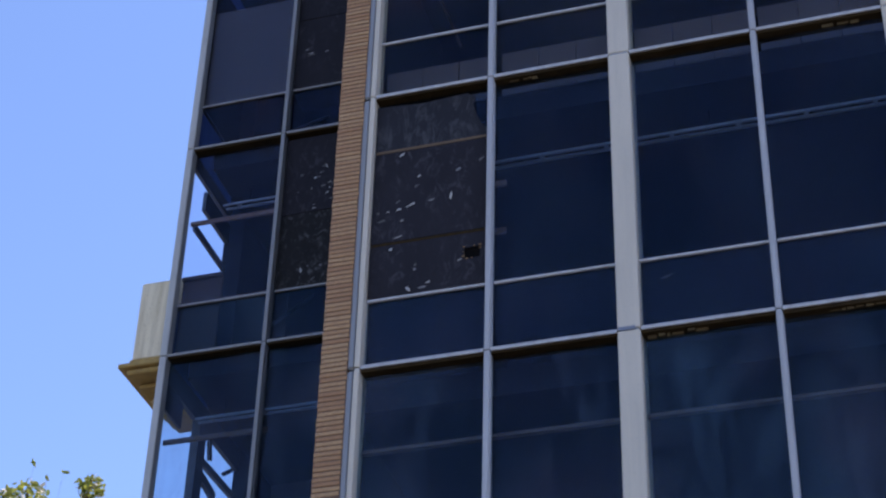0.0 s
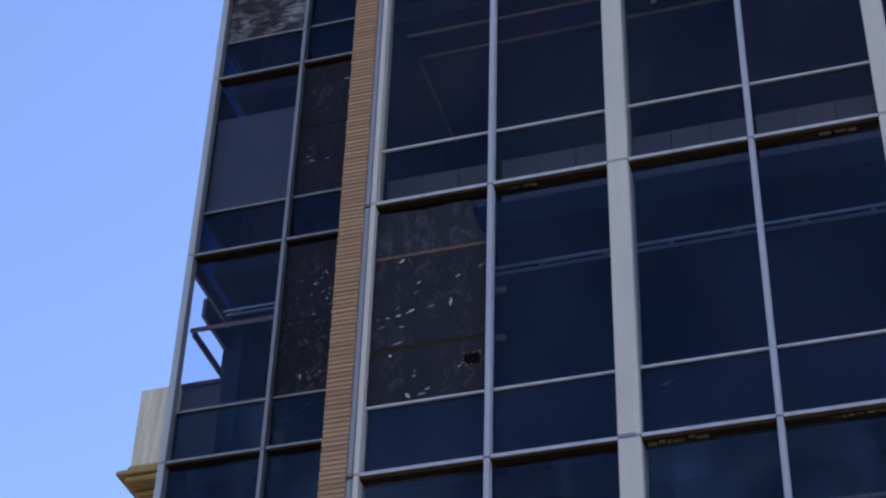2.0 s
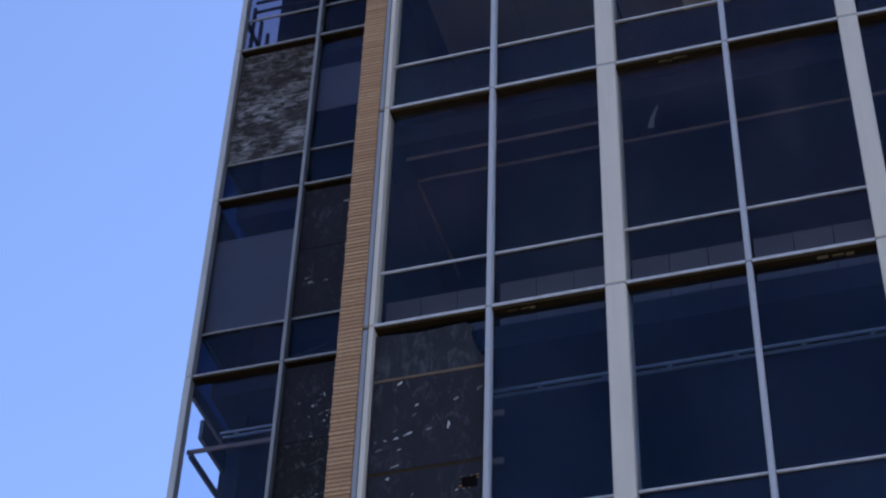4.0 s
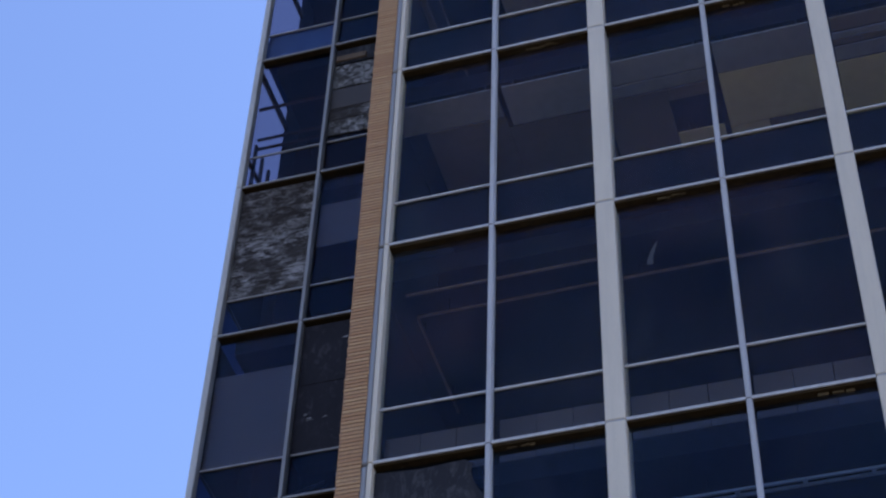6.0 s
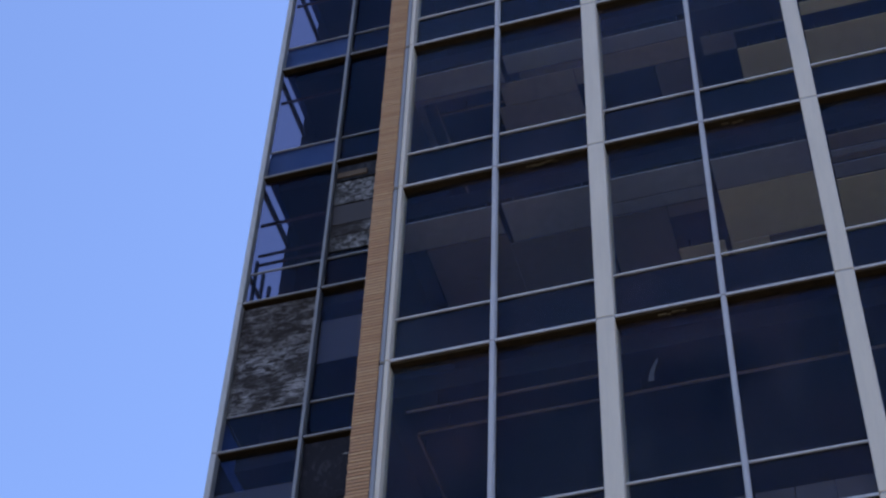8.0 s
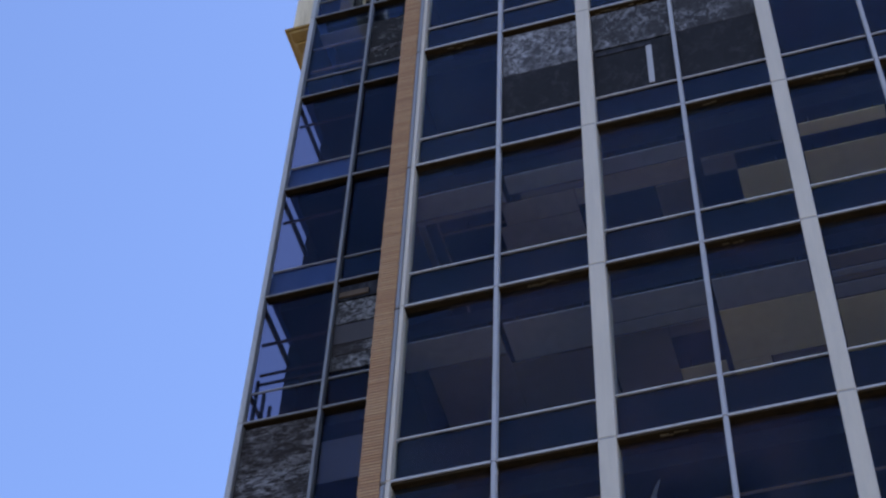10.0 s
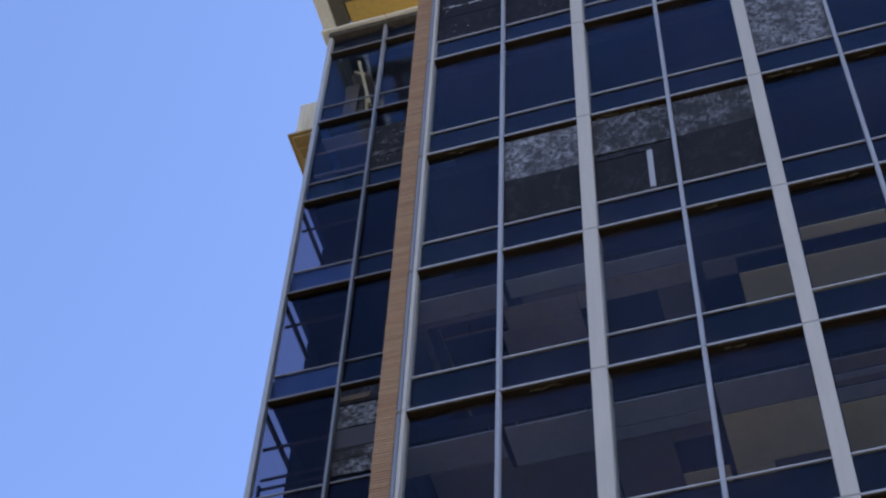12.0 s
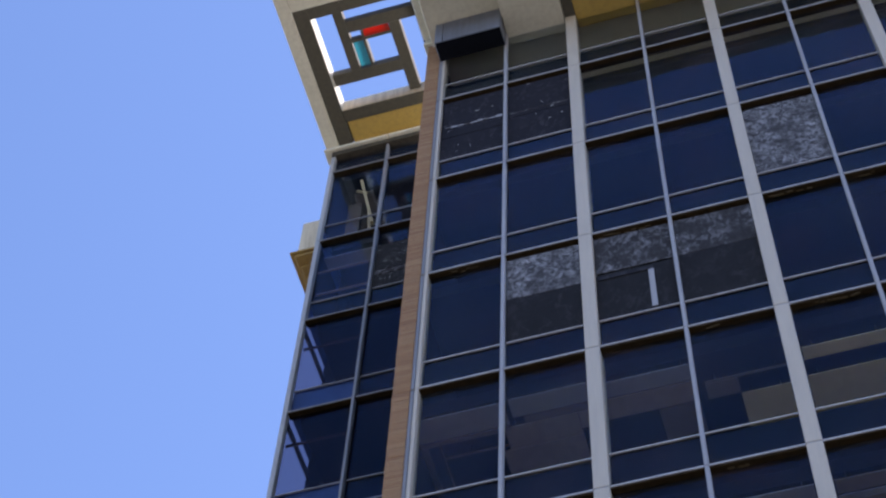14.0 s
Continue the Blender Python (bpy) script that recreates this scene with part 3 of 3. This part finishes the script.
lower = piece("sheet", bm, M_DARKBOARD, boarded, "dark board with a rectangular hole hacked through it")
part("void", block(HX0, HX1, BY + 0.004, BY + 0.010, HZ0, HZ1, 0), M_VOID, lower, "black plate painted as the darkness behind the hole")
rs = random.Random(21)
for i in range(10):
    f, side = rs.random(), i % 4
    cx = HX0 + f * (HX1 - HX0) if side < 2 else (HX0 - 0.006, HX1 + 0.006)[side - 2]
    cz = HZ0 + f * (HZ1 - HZ0) if side > 1 else (HZ0 - 0.004, HZ1 + 0.008)[side]
    w = rs.uniform(0.005, 0.018)
    piece("splinter", block(cx - w, cx + w, BY - 0.019 - 0.0005 * i, BY - 0.013, cz - w * 0.6, cz + w * 0.6, 0.002), M_WOODRIM, boarded, "torn ochre wood fibres")
flake_patch(lower, b0, b1, z, 12.9, BY, 7, 41, 0.35)
piece("batten", block(b0, b1, BY - 0.016, BY + 0.004, 14.137, 14.172, 0.003), M_BATTEN, boarded, "pale brown batten over the joint")
piece("batten", block(b0, b1, BY - 0.010, BY + 0.004, 12.907, 12.942, 0.003), M_HEAD, boarded, "dark brown batten in the joint")
top = [(b0, 14.175), (b1, 14.175), (b1, 14.22), (-4.46, 14.40), (-4.53, 14.62), (-4.50, 14.72), (-4.60, 14.79), (-5.1, 14.76), (b0, 14.80)]
piece("torn_sheet", prism(top, BY - 0.012, BY + 0.006), M_STREAK, boarded, "streaked dark board with a torn corner")
z = row(5) + SILL + 0.03
window_board(*bay(1), BY, [(z, z + 1.25, M_DULL, 0), (z + 1.26, row(6) - 0.1, M_SCUFFED, 0)], "half dark and half pale scuffed boards in a window")
window_board(*bay(2), BY, [(z, z + 1.35, M_DULL, 0), (z + 1.4, row(6) - 0.1, M_SCRAPED, 0)], "half dark and half pale scuffed boards in a window")
window_board(*bay(3), BY, [(z, z + 1.4, M_DULL, 0), (z + 1.41, row(6) - 0.1, M_SCRAPED, 0)], "half dark and half pale scuffed boards in a window")
z = row(6) + SILL + 0.03
window_board(*bay(4), BY, [(z, row(7) - 0.2, M_SCUFFED, 0)], "pale flaking board closing a window")
z = row(7) + SILL + 0.03
window_board(*bay(0), BY, [(z, z + 0.9, M_DARKBOARD, 0), (z + 0.92, row(8) - 0.1, M_DARKBOARD, 0)], "dark flaking boards closing a window", 3)
window_board(*bay(1), BY, [(z, z + 1.1, M_DARKBOARD, 0), (z + 1.12, row(8) - 0.1, M_DARKBOARD, 0)], "dark flaking boards closing a window", 3)

z = wrow(1) + SILL + 0.03
window_board(*W1, WBY, [(z, z + 1.2, M_MESSY, 0), (z + 1.21, wrow(2) - 0.08, M_DARKBOARD, 0)], "dark board with pale flakes in a wing window", 14, 0.9, 0.6)
z = wrow(2) + SILL + 0.03
window_board(*W0, WBY + 0.06, [(z, z + 1.85, M_SHEET, 0)], "plain grey sheet behind the lower wing window")
window_board(*W1, WBY, [(z, z + 1.3, M_DARKBOARD, 0), (z + 1.31, wrow(3) - 0.08, M_DARKBOARD, 0)], "dark board with pale flakes in a wing window", 7, 1.15)
z = wrow(3) + SILL + 0.03
window_board(*W0, WBY, [(z, z + 1.325, M_PEELED, 0), (z + 1.33, z + 1.365, M_CRUMBLED, 0), (z + 1.37, wrow(4) - 0.09, M_ROTTEN, 0)], "weathered peeling plywood closing a wing window")
window_board(*W1, WBY + 0.06, [(z + 0.9, z + 1.9, M_SHEET, 0)], "grey sheet behind a wing window")
z = wrow(4) + SILL + 0.03
strips = window_board(*W1, WBY, [(26.07, 26.46, M_CRUMBLED, 0.4), (26.48, 26.78, M_PEELED, 0), (26.80, 27.33, M_SHEET, 0), (27.37, 28.0, M_CRUMBLED, -0.3), (28.05, 28.46, M_STREAK, 0)], "weathered strips of board across a wing window")
piece("wedge", block(-8.43, -7.86, WBY - 0.05, WBY - 0.014, 28.10, 28.25, 0.01), M_BATTEN, strips, "raw ochre timber wedge")
z = wrow(7) + SILL + 0.03
window_board(*W1, WBY, [(z, z + 0.5, M_SPECK, 0), (z + 0.52, z + 0.70, M_PEELED, 0.5), (z + 0.72, z + 1.85, M_SPECK, 0)], "dark flaking boards in a wing window")

# ---- inside the storeys of the main block ----
def ceiling_board(x0, x1, y0, y1, z, material, label, drop=0.0):
    b = thing("ceiling_board", ((x0 + x1) / 2, y0, z), label, "ceiling board", "ceiling boards")
    bm = block(x0, x1, y0, y1, z, z + 0.02, 0.003)
    bmesh.ops.rotate(bm, verts=bm.verts, cent=(x0, y0, z), matrix=Matrix.Rotation(radians(drop), 3, "X"))
    piece("sheet", bm, material, b)
    for x in (x0 + 0.15, x1 - 0.15):
        piece("hanger", block(x - 0.01, x + 0.01, y0 + 0.05, y0 + 0.07, z + 0.02, z + 0.23, 0), M_BACKING, b)
    return b


C3, C4 = row(4) - 0.57, row(5) - 0.57
BUFF_L = "stained buff ceiling board left hanging inside the storey"
GREY_L, TAN_L, BROWN_L = "grey suspended ceiling board seen through the glass", "tan ceiling board left hanging inside the storey", "stained brown ceiling board inside the storey"
B0, B1, B2, B3, B4, B5 = (-5.78, -4.36), (-4.28, -3.03), (-3.0, -1.52), (-1.44, -0.17), (0.10, 1.35), (1.44, 2.70)
for z, cells in (
    (C3, (
        (*B0, 15.02, 15.52, "g"), (-5.48, -4.345, 15.54, 17.6, "b"),
        (*B1, 15.02, 15.70, "g"), (-4.34, -3.03, 15.72, 17.6, "b"),
        (*B2, 15.00, 15.40, "g"), (*B2, 15.42, 15.62, "g"), (-3.0, -2.16, 15.64, 17.4, "b"), (-2.15, -1.52, 15.64, 15.84, "b"), (-2.15, -1.52, 16.42, 17.4, "t"),
        (*B3, 15.03, 15.55, "g"), (*B3, 15.57, 16.49, "t"), (-1.44, -0.92, 16.50, 17.4, "t"), (-0.90, -0.17, 16.50, 17.4, "b"),
        (*B4, 15.04, 15.27, "b"), (*B4, 15.30, 15.40, "g"), (*B4, 15.41, 15.50, "b"), (*B4, 15.53, 15.76, "g"), (*B4, 15.79, 17.0, "t"),
        (*B5, 15.06, 15.6, "g"), (*B5, 15.66, 17.0, "t"))),
    (C4, (
        (*B0, 15.02, 15.44, "g"), (*B0, 15.46, 15.54, "b"), (-5.78, -5.67, 15.55, 17.2, "b"),
        (*B1, 15.00, 15.33, "g"), (-4.12, -3.03, 15.35, 15.46, "b"), (-4.46, -3.33, 15.48, 15.88, "m"), (-4.58, -3.33, 15.89, 16.35, "m"), (-4.72, -3.33, 16.36, 17.2, "m"), (-3.32, -3.03, 15.48, 15.78, "m"),
        (*B2, 15.08, 15.36, "g"), (*B2, 15.38, 15.74, "m"), (-2.14, -1.52, 15.76, 17.0, "b"),
        (-1.39, -0.17, 15.45, 15.49, "b"), (-1.39, -0.90, 15.50, 15.77, "b"), (-0.90, -0.17, 15.79, 17.0, "t"),
        (*B4, 15.24, 15.46, "t"), (*B4, 15.74, 17.0, "t"),
        (*B5, 15.24, 15.46, "t"), (*B5, 15.74, 17.0, "t")))):
    for x0, x1, y0, y1, c in cells:
        ceiling_board(x0, x1, y0, y1, z, {"g": M_GREYTILE, "b": M_BROWNTILE, "t": M_TAN, "m": M_BUFF}[c], {"g": GREY_L, "b": BROWN_L, "t": TAN_L, "m": BUFF_L}[c])


def ceiling_rail(x0, x1, y, z, material, label, double=True):
    """A hung cable tray: one or two long rails with short ties."""
    r = thing("ceiling_rail", ((x0 + x1) / 2, y, z), label, "ceiling rail")
    piece("rail", block(x0, x1, y, y + 0.03, z, z + 0.03, 0.003), material, r)
    if double:
        piece("rail", block(x0, x1, y + 0.10, y + 0.13, z, z + 0.03, 0.003), material, r)
        x = x0 + 0.2
        while x < x1:
            piece("tie", block(x, x + 0.05, y + 0.031, y + 0.099, z + 0.002, z + 0.028, 0), material, r)
            x += 0.72
    x = x0 + 0.4
    while x < x1:
        piece("hanger", block(x, x + 0.012, y + 0.005, y + 0.02, z + 0.03, z + 0.25, 0), M_BACKING, r)
        x += 2.4
    return r


ceiling_rail(-4.9, 8.0, 15.56, row(2) - 0.57, M_RAIL, "pale double cable tray hung under the slab")
ceiling_rail(-5.47, 8.0, 15.56, row(3) - 0.57, M_RUST, "thin rusty rail hung under the slab", False)
ceiling_rail(-5.5, -2.9, 15.17, row(3) - 0.57, M_RUST, "thin rusty rail hung under the slab", False)


def return_rail(x, y0, y1, z, width, label):
    """A rail on the ceiling that runs back into the storey."""
    r = thing("ceiling_rail", (x, y0, z), label, "ceiling rail")
    piece("rail", block(x - width / 2, x + width / 2, y0, y1, z, z + 0.03, 0.003), M_RUST, r)
    for y in (y0 + 0.3, y1 - 0.3):
        piece("hanger", block(x - 0.006, x + 0.006, y, y + 0.015, z + 0.03, z + 0.25, 0), M_BACKING, r)


return_rail(-5.478, 15.60, 17.4, row(3) - 0.57, 0.03, "thin rusty rail running back under the slab")
return_rail(-5.48, 15.56, 17.4, C4, 0.025, "thin rusty rail running back under the slab")
ceiling_rail(-5.465, -4.4, 15.78, C4, M_RUST, "thin rusty rail hung under the slab", False)
angle = thing("steel_angle", (0, D + 0.2, 10.5), "rusty steel angle running behind the windows", "steel angle")
bm = block(-5.62, 8.0, D + 0.16, D + 0.22, 10.50, 10.515, 0.002)
block(-5.62, 8.0, D + 0.205, D + 0.22, 10.516, 10.565, 0.002, bm)
piece("rail", bm, M_RUST, angle)
for zz in (12.99, 13.61):
    sc = thing("steel_bracket", (-4.29, D + 0.3, zz), "small rusty steel bracket beside the mullion", "bracket", "rusty brackets")
    piece("plate", block(-4.36, -4.21, D + 0.28, D + 0.31, zz, zz + 0.07, 0.004), M_RUST, sc)

ceiling_rail(-9.55, -6.1, 19.2, wrow(1) - 0.78, M_RAIL, "pale double cable tray hung inside the wing")
ceiling_rail(-9.55, -8.5, 19.3, wrow(2) - 0.70, M_RAIL, "pale double cable tray hung inside the wing")
shelf = thing("inner_board", (-9.6, WD + 0.2, wrow(1)), "brown board standing behind a wing window", "board")
piece("sheet", block(-9.85, -9.27, WD + 0.19, WD + 0.21, wrow(1) + 0.04, 15.99, 0.004), M_BROWNWALL, shelf)
piece("rail", block(-9.85, -8.54, WD + 0.14, WD + 0.185, 15.50, 15.57, 0.004), M_BROWNWALL, shelf)
piece("rail", block(-9.85, -9.27, WD + 0.14, WD + 0.185, 15.93, 15.99, 0.004), M_BROWNWALL, shelf)
# ---- stairs and rails inside the wing ----
for k in range(-1, 9):
    z0 = wrow(k)
    st = thing("stair_flight", (-9.3, 19.2, z0), "dark steel stair flight inside the glazed wing", "stairs", "wing stairs")
    # two flights, running back and forth along the flank
    y0, y1, y2 = 19.9, 21.6, 21.7
    bm = bmesh.new()
    bar((-9.02, y0, z0 + 0.02), (-9.02, y1, z0 + 1.72), 0.05, 0.22, bm)
    piece("stringer", bm, M_STEEL, st)
    piece("stringer", bar((-8.1, y0, z0 + 0.02), (-8.1, y1, z0 + 1.72), 0.05, 0.22), M_STEEL, st)
    for i in range(9):
        f = (i + 0.5) / 9
        piece("tread", block(-8.99, -8.13, y0 + f * 1.7 - 0.11, y0 + f * 1.7 + 0.13, z0 + f * 1.7, z0 + f * 1.7 + 0.04, 0), M_STEEL, st)
    piece("handrail", bar((-9.02, y0, z0 + 0.95), (-9.02, y1, z0 + 2.65), 0.04, 0.04), M_STEEL, st)
    if k in (-1, 0, 1, 4, 5, 6, 7):
        rl = thing("inner_rail", (-9.1, WD + 0.2, z0 + 2.26), "rusty steel rail across the wing window", "rail", "wing window rails")
        up = 0.28 if k in (5, 6) else 0.0
        piece("rail", block(-9.84, -8.4, WD + 0.16, WD + 0.194, z0 + 2.22 + up, z0 + 2.29 + up, 0.005), M_RUST, rl)
    if k in (4,):
        for dz in (1.15, 1.4):
            rl = thing("inner_rail", (-9.1, WD + 0.2, z0 + dz), "rusty steel rail across the wing window", "rail", "wing window rails")
            piece("rail", block(-9.79, -8.54, WD + 0.16, WD + 0.20, z0 + dz - 0.02, z0 + dz + 0.03, 0.005), M_RUST, rl)


# ---- flowering tree at the street ----
def leaf_cloud(seed, centre, radius, count, size, bm):
    rng = random.Random(seed)
    for _ in range(count):
        while True:
            d = Vector((rng.uniform(-1, 1), rng.uniform(-1, 1), rng.uniform(-1, 1)))
            if 0.25 < d.length < 1:
                break
        c = Vector(centre) + Vector((d.x * radius[0], d.y * radius[1], d.z * radius[2]))
        s = size * rng.uniform(0.6, 1.3)
        m = Matrix.Translation(c) @ Euler([rng.uniform(0, 6.3) for _ in range(3)]).to_matrix().to_4x4()
        pts = [(0, -s, 0), (s * 0.42, -s * 0.3, s * 0.12), (s * 0.36, s * 0.4, s * 0.1), (0, s, -s * 0.1), (-s * 0.36, s * 0.4, s * 0.1), (-s * 0.42, -s * 0.3, s * 0.12)]
        vs = [bm.verts.new(m @ Vector(p)) for p in pts]
        bm.faces.new((vs[0], vs[1], vs[2], vs[3]))
        bm.faces.new((vs[0], vs[3], vs[4], vs[5]))


TX, TY = -4.75, 7.7
tree = thing("flowering_tree", (TX, TY, 0), "small leafy street tree with pale blossoms", "tree")


def limb(a, b, r0, r1):
    bm = bmesh.new()
    a, b = Vector(a), Vector(b)
    turn = (b - a).to_track_quat("Z", "Y").to_matrix().to_4x4()
    bmesh.ops.create_cone(bm, cap_ends=True, segments=9, radius1=r0, radius2=r1, depth=(b - a).length, matrix=Matrix.Translation((a + b) / 2) @ turn)
    return bm


piece("trunk", limb((TX, TY, 0), (TX - 0.1, TY, 2.6), 0.13, 0.09), M_BARK, tree)
rt = random.Random(5)
tips = [(-4.761, 7.72, 6.274), (-4.342, 7.63, 6.224), (-4.901, 7.60, 6.210), (-5.6, 7.6, 5.75), (-5.3, 8.4, 5.85), (-4.2, 8.2, 5.5), (-5.0, 7.0, 5.4), (-5.9, 8.1, 5.2), (-4.0, 7.3, 5.1)]
crown, bloom = bmesh.new(), bmesh.new()
for i, tip in enumerate(tips):
    mid = (TX + (tip[0] - TX) * 0.4, TY + (tip[1] - TY) * 0.4, 3.6)
    piece("limb", limb((TX - 0.1, TY, 2.5), mid, 0.07, 0.04), M_BARK, tree)
    piece("limb", limb(mid, tip, 0.04, 0.008), M_BARK, tree)
    r = 0.62 if i > 2 else (0.17, 0.075, 0.19)[i]
    leaf_cloud(i, (tip[0], tip[1], tip[2] - r * 0.95), (r, r, r * 0.95), 900 if i > 2 else (420, 110, 420)[i], 0.045 if i > 2 else 0.022, crown)
    leaf_cloud(i + 50, (tip[0], tip[1], tip[2] - r * 0.95), (r, r, r), 110 if i > 2 else (80, 16, 80)[i], 0.021, bloom)
piece("crown", crown, M_LEAF, tree)
piece("blossom", bloom, M_PETAL, tree, "pale cream blossoms")

for p in ((-4.736, 7.700, 6.389), (-4.645, 7.700, 6.295), (-4.552, 7.700, 6.313)):
    piece("twig", limb((p[0] - 0.02, p[1], p[2] - 0.25), p, 0.0008, 0.0005), M_BARK, tree)
    sprig = bmesh.new()
    leaf_cloud(int(p[0] * 100), p, (0.01, 0.01, 0.01), 2, 0.026, sprig)
    piece("leaf", sprig, M_LEAF, tree)

# ---- top storeys of the wing ----
z0 = wrow(7)
wb = thing("ceiling_board", (-9.2, 19.1, z0 + 3.0), GREY_L, "ceiling board", "ceiling boards")
piece("sheet", block(-9.78, -8.45, 19.02, 19.35, z0 + 3.0, z0 + 3.02, 0.003), M_GREYTILE, wb)
piece("hanger", block(-9.2, -9.18, 19.1, 19.12, z0 + 3.02, z0 + 3.23, 0), M_STEEL, wb)
rl = thing("inner_rail", (-9.1, WD + 0.2, z0 + 1.3), "rusty steel rail across the wing window", "rail", "wing window rails")
piece("rail", block(-9.79, -8.54, WD + 0.16, WD + 0.20, z0 + 1.25, z0 + 1.31, 0.005), M_RUST, rl)
z0 = wrow(8)
prop = thing("timber_prop", (-8.9, 19.3, z0), "raw timber prop leaning inside the top wing storey", "timber prop")
piece("prop_beam", bar((-8.76, 19.12, z0 + 0.9), (-9.17, 19.08, z0 + 3.15), 0.10, 0.07), M_WOOD, prop)
piece("prop_beam", bar((-8.80, 19.22, z0), (-8.93, 19.20, z0 + 1.75), 0.07, 0.06), M_WOOD, prop)
piece("brace", bar((-9.02, 19.16, z0 + 2.62), (-9.3, 19.18, z0 + 2.9), 0.05, 0.05), M_WOOD, prop)
lining = thing("wall_lining", (-9.4, 19.5, z0), "drab olive lining board inside the top wing storey", "wall panel")
piece("sheet", block(-9.62, -9.28, 19.50, 19.52, z0, z0 + 2.9, 0.004), M_BATTEN, lining)
piece("sheet", block(-9.26, -8.60, 19.56, 19.58, z0, z0 + 2.3, 0.004), M_HEAD, lining)
tb = thing("ceiling_board", (-9.2, 19.3, z0 + 3.2), TAN_L, "ceiling board", "ceiling boards")
piece("sheet", block(-9.45, -8.95, 19.3, 20.3, z0 + 3.0, z0 + 3.02, 0.003), M_BROWNTILE, tb)
piece("hanger", block(-9.2, -9.18, 19.5, 19.52, z0 + 3.02, z0 + 3.5, 0), M_STEEL, tb)

# ---- strips and marks on the boarded bays ----
strip = thing("timber_strip", (-1.88, BY, 26.3), "pale timber strip nailed over dark boards", "timber strip")
piece("upright", block(-1.935, -1.845, BY - 0.035, BY - 0.014, 26.30, 27.42, 0.004), M_PALE, strip)
piece("crosspiece", block(-2.74, -1.85, BY - 0.030, BY - 0.014, 27.43, 27.52, 0.004), M_STREAK, strip)
strip = thing("timber_strip", (-5.0, BY, 34.5), "splintered pale board edge across dark boards", "timber strip")
rs = random.Random(3)
for i in range(9):
    x = -5.55 + i * 0.13
    zz = 34.60 - i * 0.004 + rs.uniform(-0.015, 0.015)
    piece("splinter", block(x, x + 0.125, BY - 0.02, BY - 0.013, zz, zz + rs.uniform(0.03, 0.09), 0.003), M_PALE if i % 3 else M_PEELED, strip)
for i in range(8):
    x = -4.23 + i * 0.15
    zz = 34.52 + rs.uniform(-0.01, 0.01)
    piece("splinter", block(x, x + 0.14, BY - 0.018, BY - 0.013, zz, zz + rs.uniform(0.015, 0.05), 0.003), M_PEELED, strip)


def splash(x, y, z, tall, seed, group="glass splashes"):
    """A dried run of dirt on the outside of a pane."""
    r = random.Random(seed)
    bm = bmesh.new()
    n = 14
    left, right = [], []
    for i in range(n + 1):
        f = i / n
        c = x + 0.10 * f * f + r.uniform(-0.008, 0.008)
        w = 0.035 * (1 - f) ** 0.6 + 0.006
        left.append((c - w, z + f * tall)), right.append((c + w * r.uniform(0.6, 1.1), z + f * tall))
    ring = [bm.verts.new((p[0], y, p[1])) for p in left + right[::-1]]
    bm.faces.new(ring)
    made = bmesh.ops.extrude_face_region(bm, geom=list(bm.faces))["geom"]
    bmesh.ops.translate(bm, vec=(0, 0.002, 0), verts=[v for v in made if isinstance(v, bmesh.types.BMVert)])
    ob = part("dried_splash", bm, M_SMEAR)
    return tagged(ob, "dried pale splash on the dark window glass", "stain", group)


splash(-2.42, GLASS - 0.004, 17.28, 0.36, 1)
splash(-2.55, GLASS - 0.004, 12.0, 0.05, 3)

# ---- ragged rotten filler under the window heads ----
rr = random.Random(12)
for k in range(-1, 8):
    for i in range(len(BAYS) - 3):
        if rr.random() < 0.4:
            x0, x1 = BAYS[i]
            bm = bmesh.new()
            x = rr.uniform(x0 + 0.02, x1 - 0.5)
            for _ in range(rr.randint(3, 8)):
                w = rr.uniform(0.03, 0.12)
                if x + w > x1 - 0.01:
                    break
                yy = D + rr.uniform(0.05, 0.09)
                drop = rr.uniform(0.008, 0.035)
                block(x, x + w, yy, yy + 0.02, row(k) - 0.05 - drop, row(k) - 0.03, 0, bm)
                x += w * rr.uniform(0.9, 1.6)
            piece("rotten_filler", bm, M_FILLER, tower, "ragged ochre filler under the window head")["kind"] = "stuff"

# ---- bricks of the corner column ----
COURSE = 0.056
bm = block(-0.1425, 0.1425, 0, 0.05, 0.007, COURSE - 0.007, 0.004)
brick_mesh = bpy.data.meshes.new("brick")
bm.to_mesh(brick_mesh)
bm.free()
brick_mesh.materials.append(M_BRICK)
rb = random.Random(9)
zb, n = 10.0, 0
while zb < 38.8 and n < 300:
    dy = rb.uniform(-0.002, 0.003)
    b = new("brick", brick_mesh)
    b.location = (-5.91 + rb.uniform(-0.007, 0.007), D + 0.02 + dy, zb)
    under(brick_col, b)
    zb += COURSE
    n += 1
rest = bmesh.new()
while zb < 38.8:
    block(-6.053, -5.767, D + 0.02 + rb.uniform(-0.002, 0.003), D + 0.07, zb + 0.007, zb + COURSE - 0.008, 0, rest)
    zb += COURSE
zb = 0.0
while zb < 9.95:
    block(-6.053, -5.767, D + 0.02 + rb.uniform(-0.002, 0.003), D + 0.07, zb + 0.007, zb + COURSE - 0.008, 0, rest)
    zb += COURSE
upper = piece("brick_courses", rest, M_BRICKJ, brick_col)
upper["kind"] = "stuff"
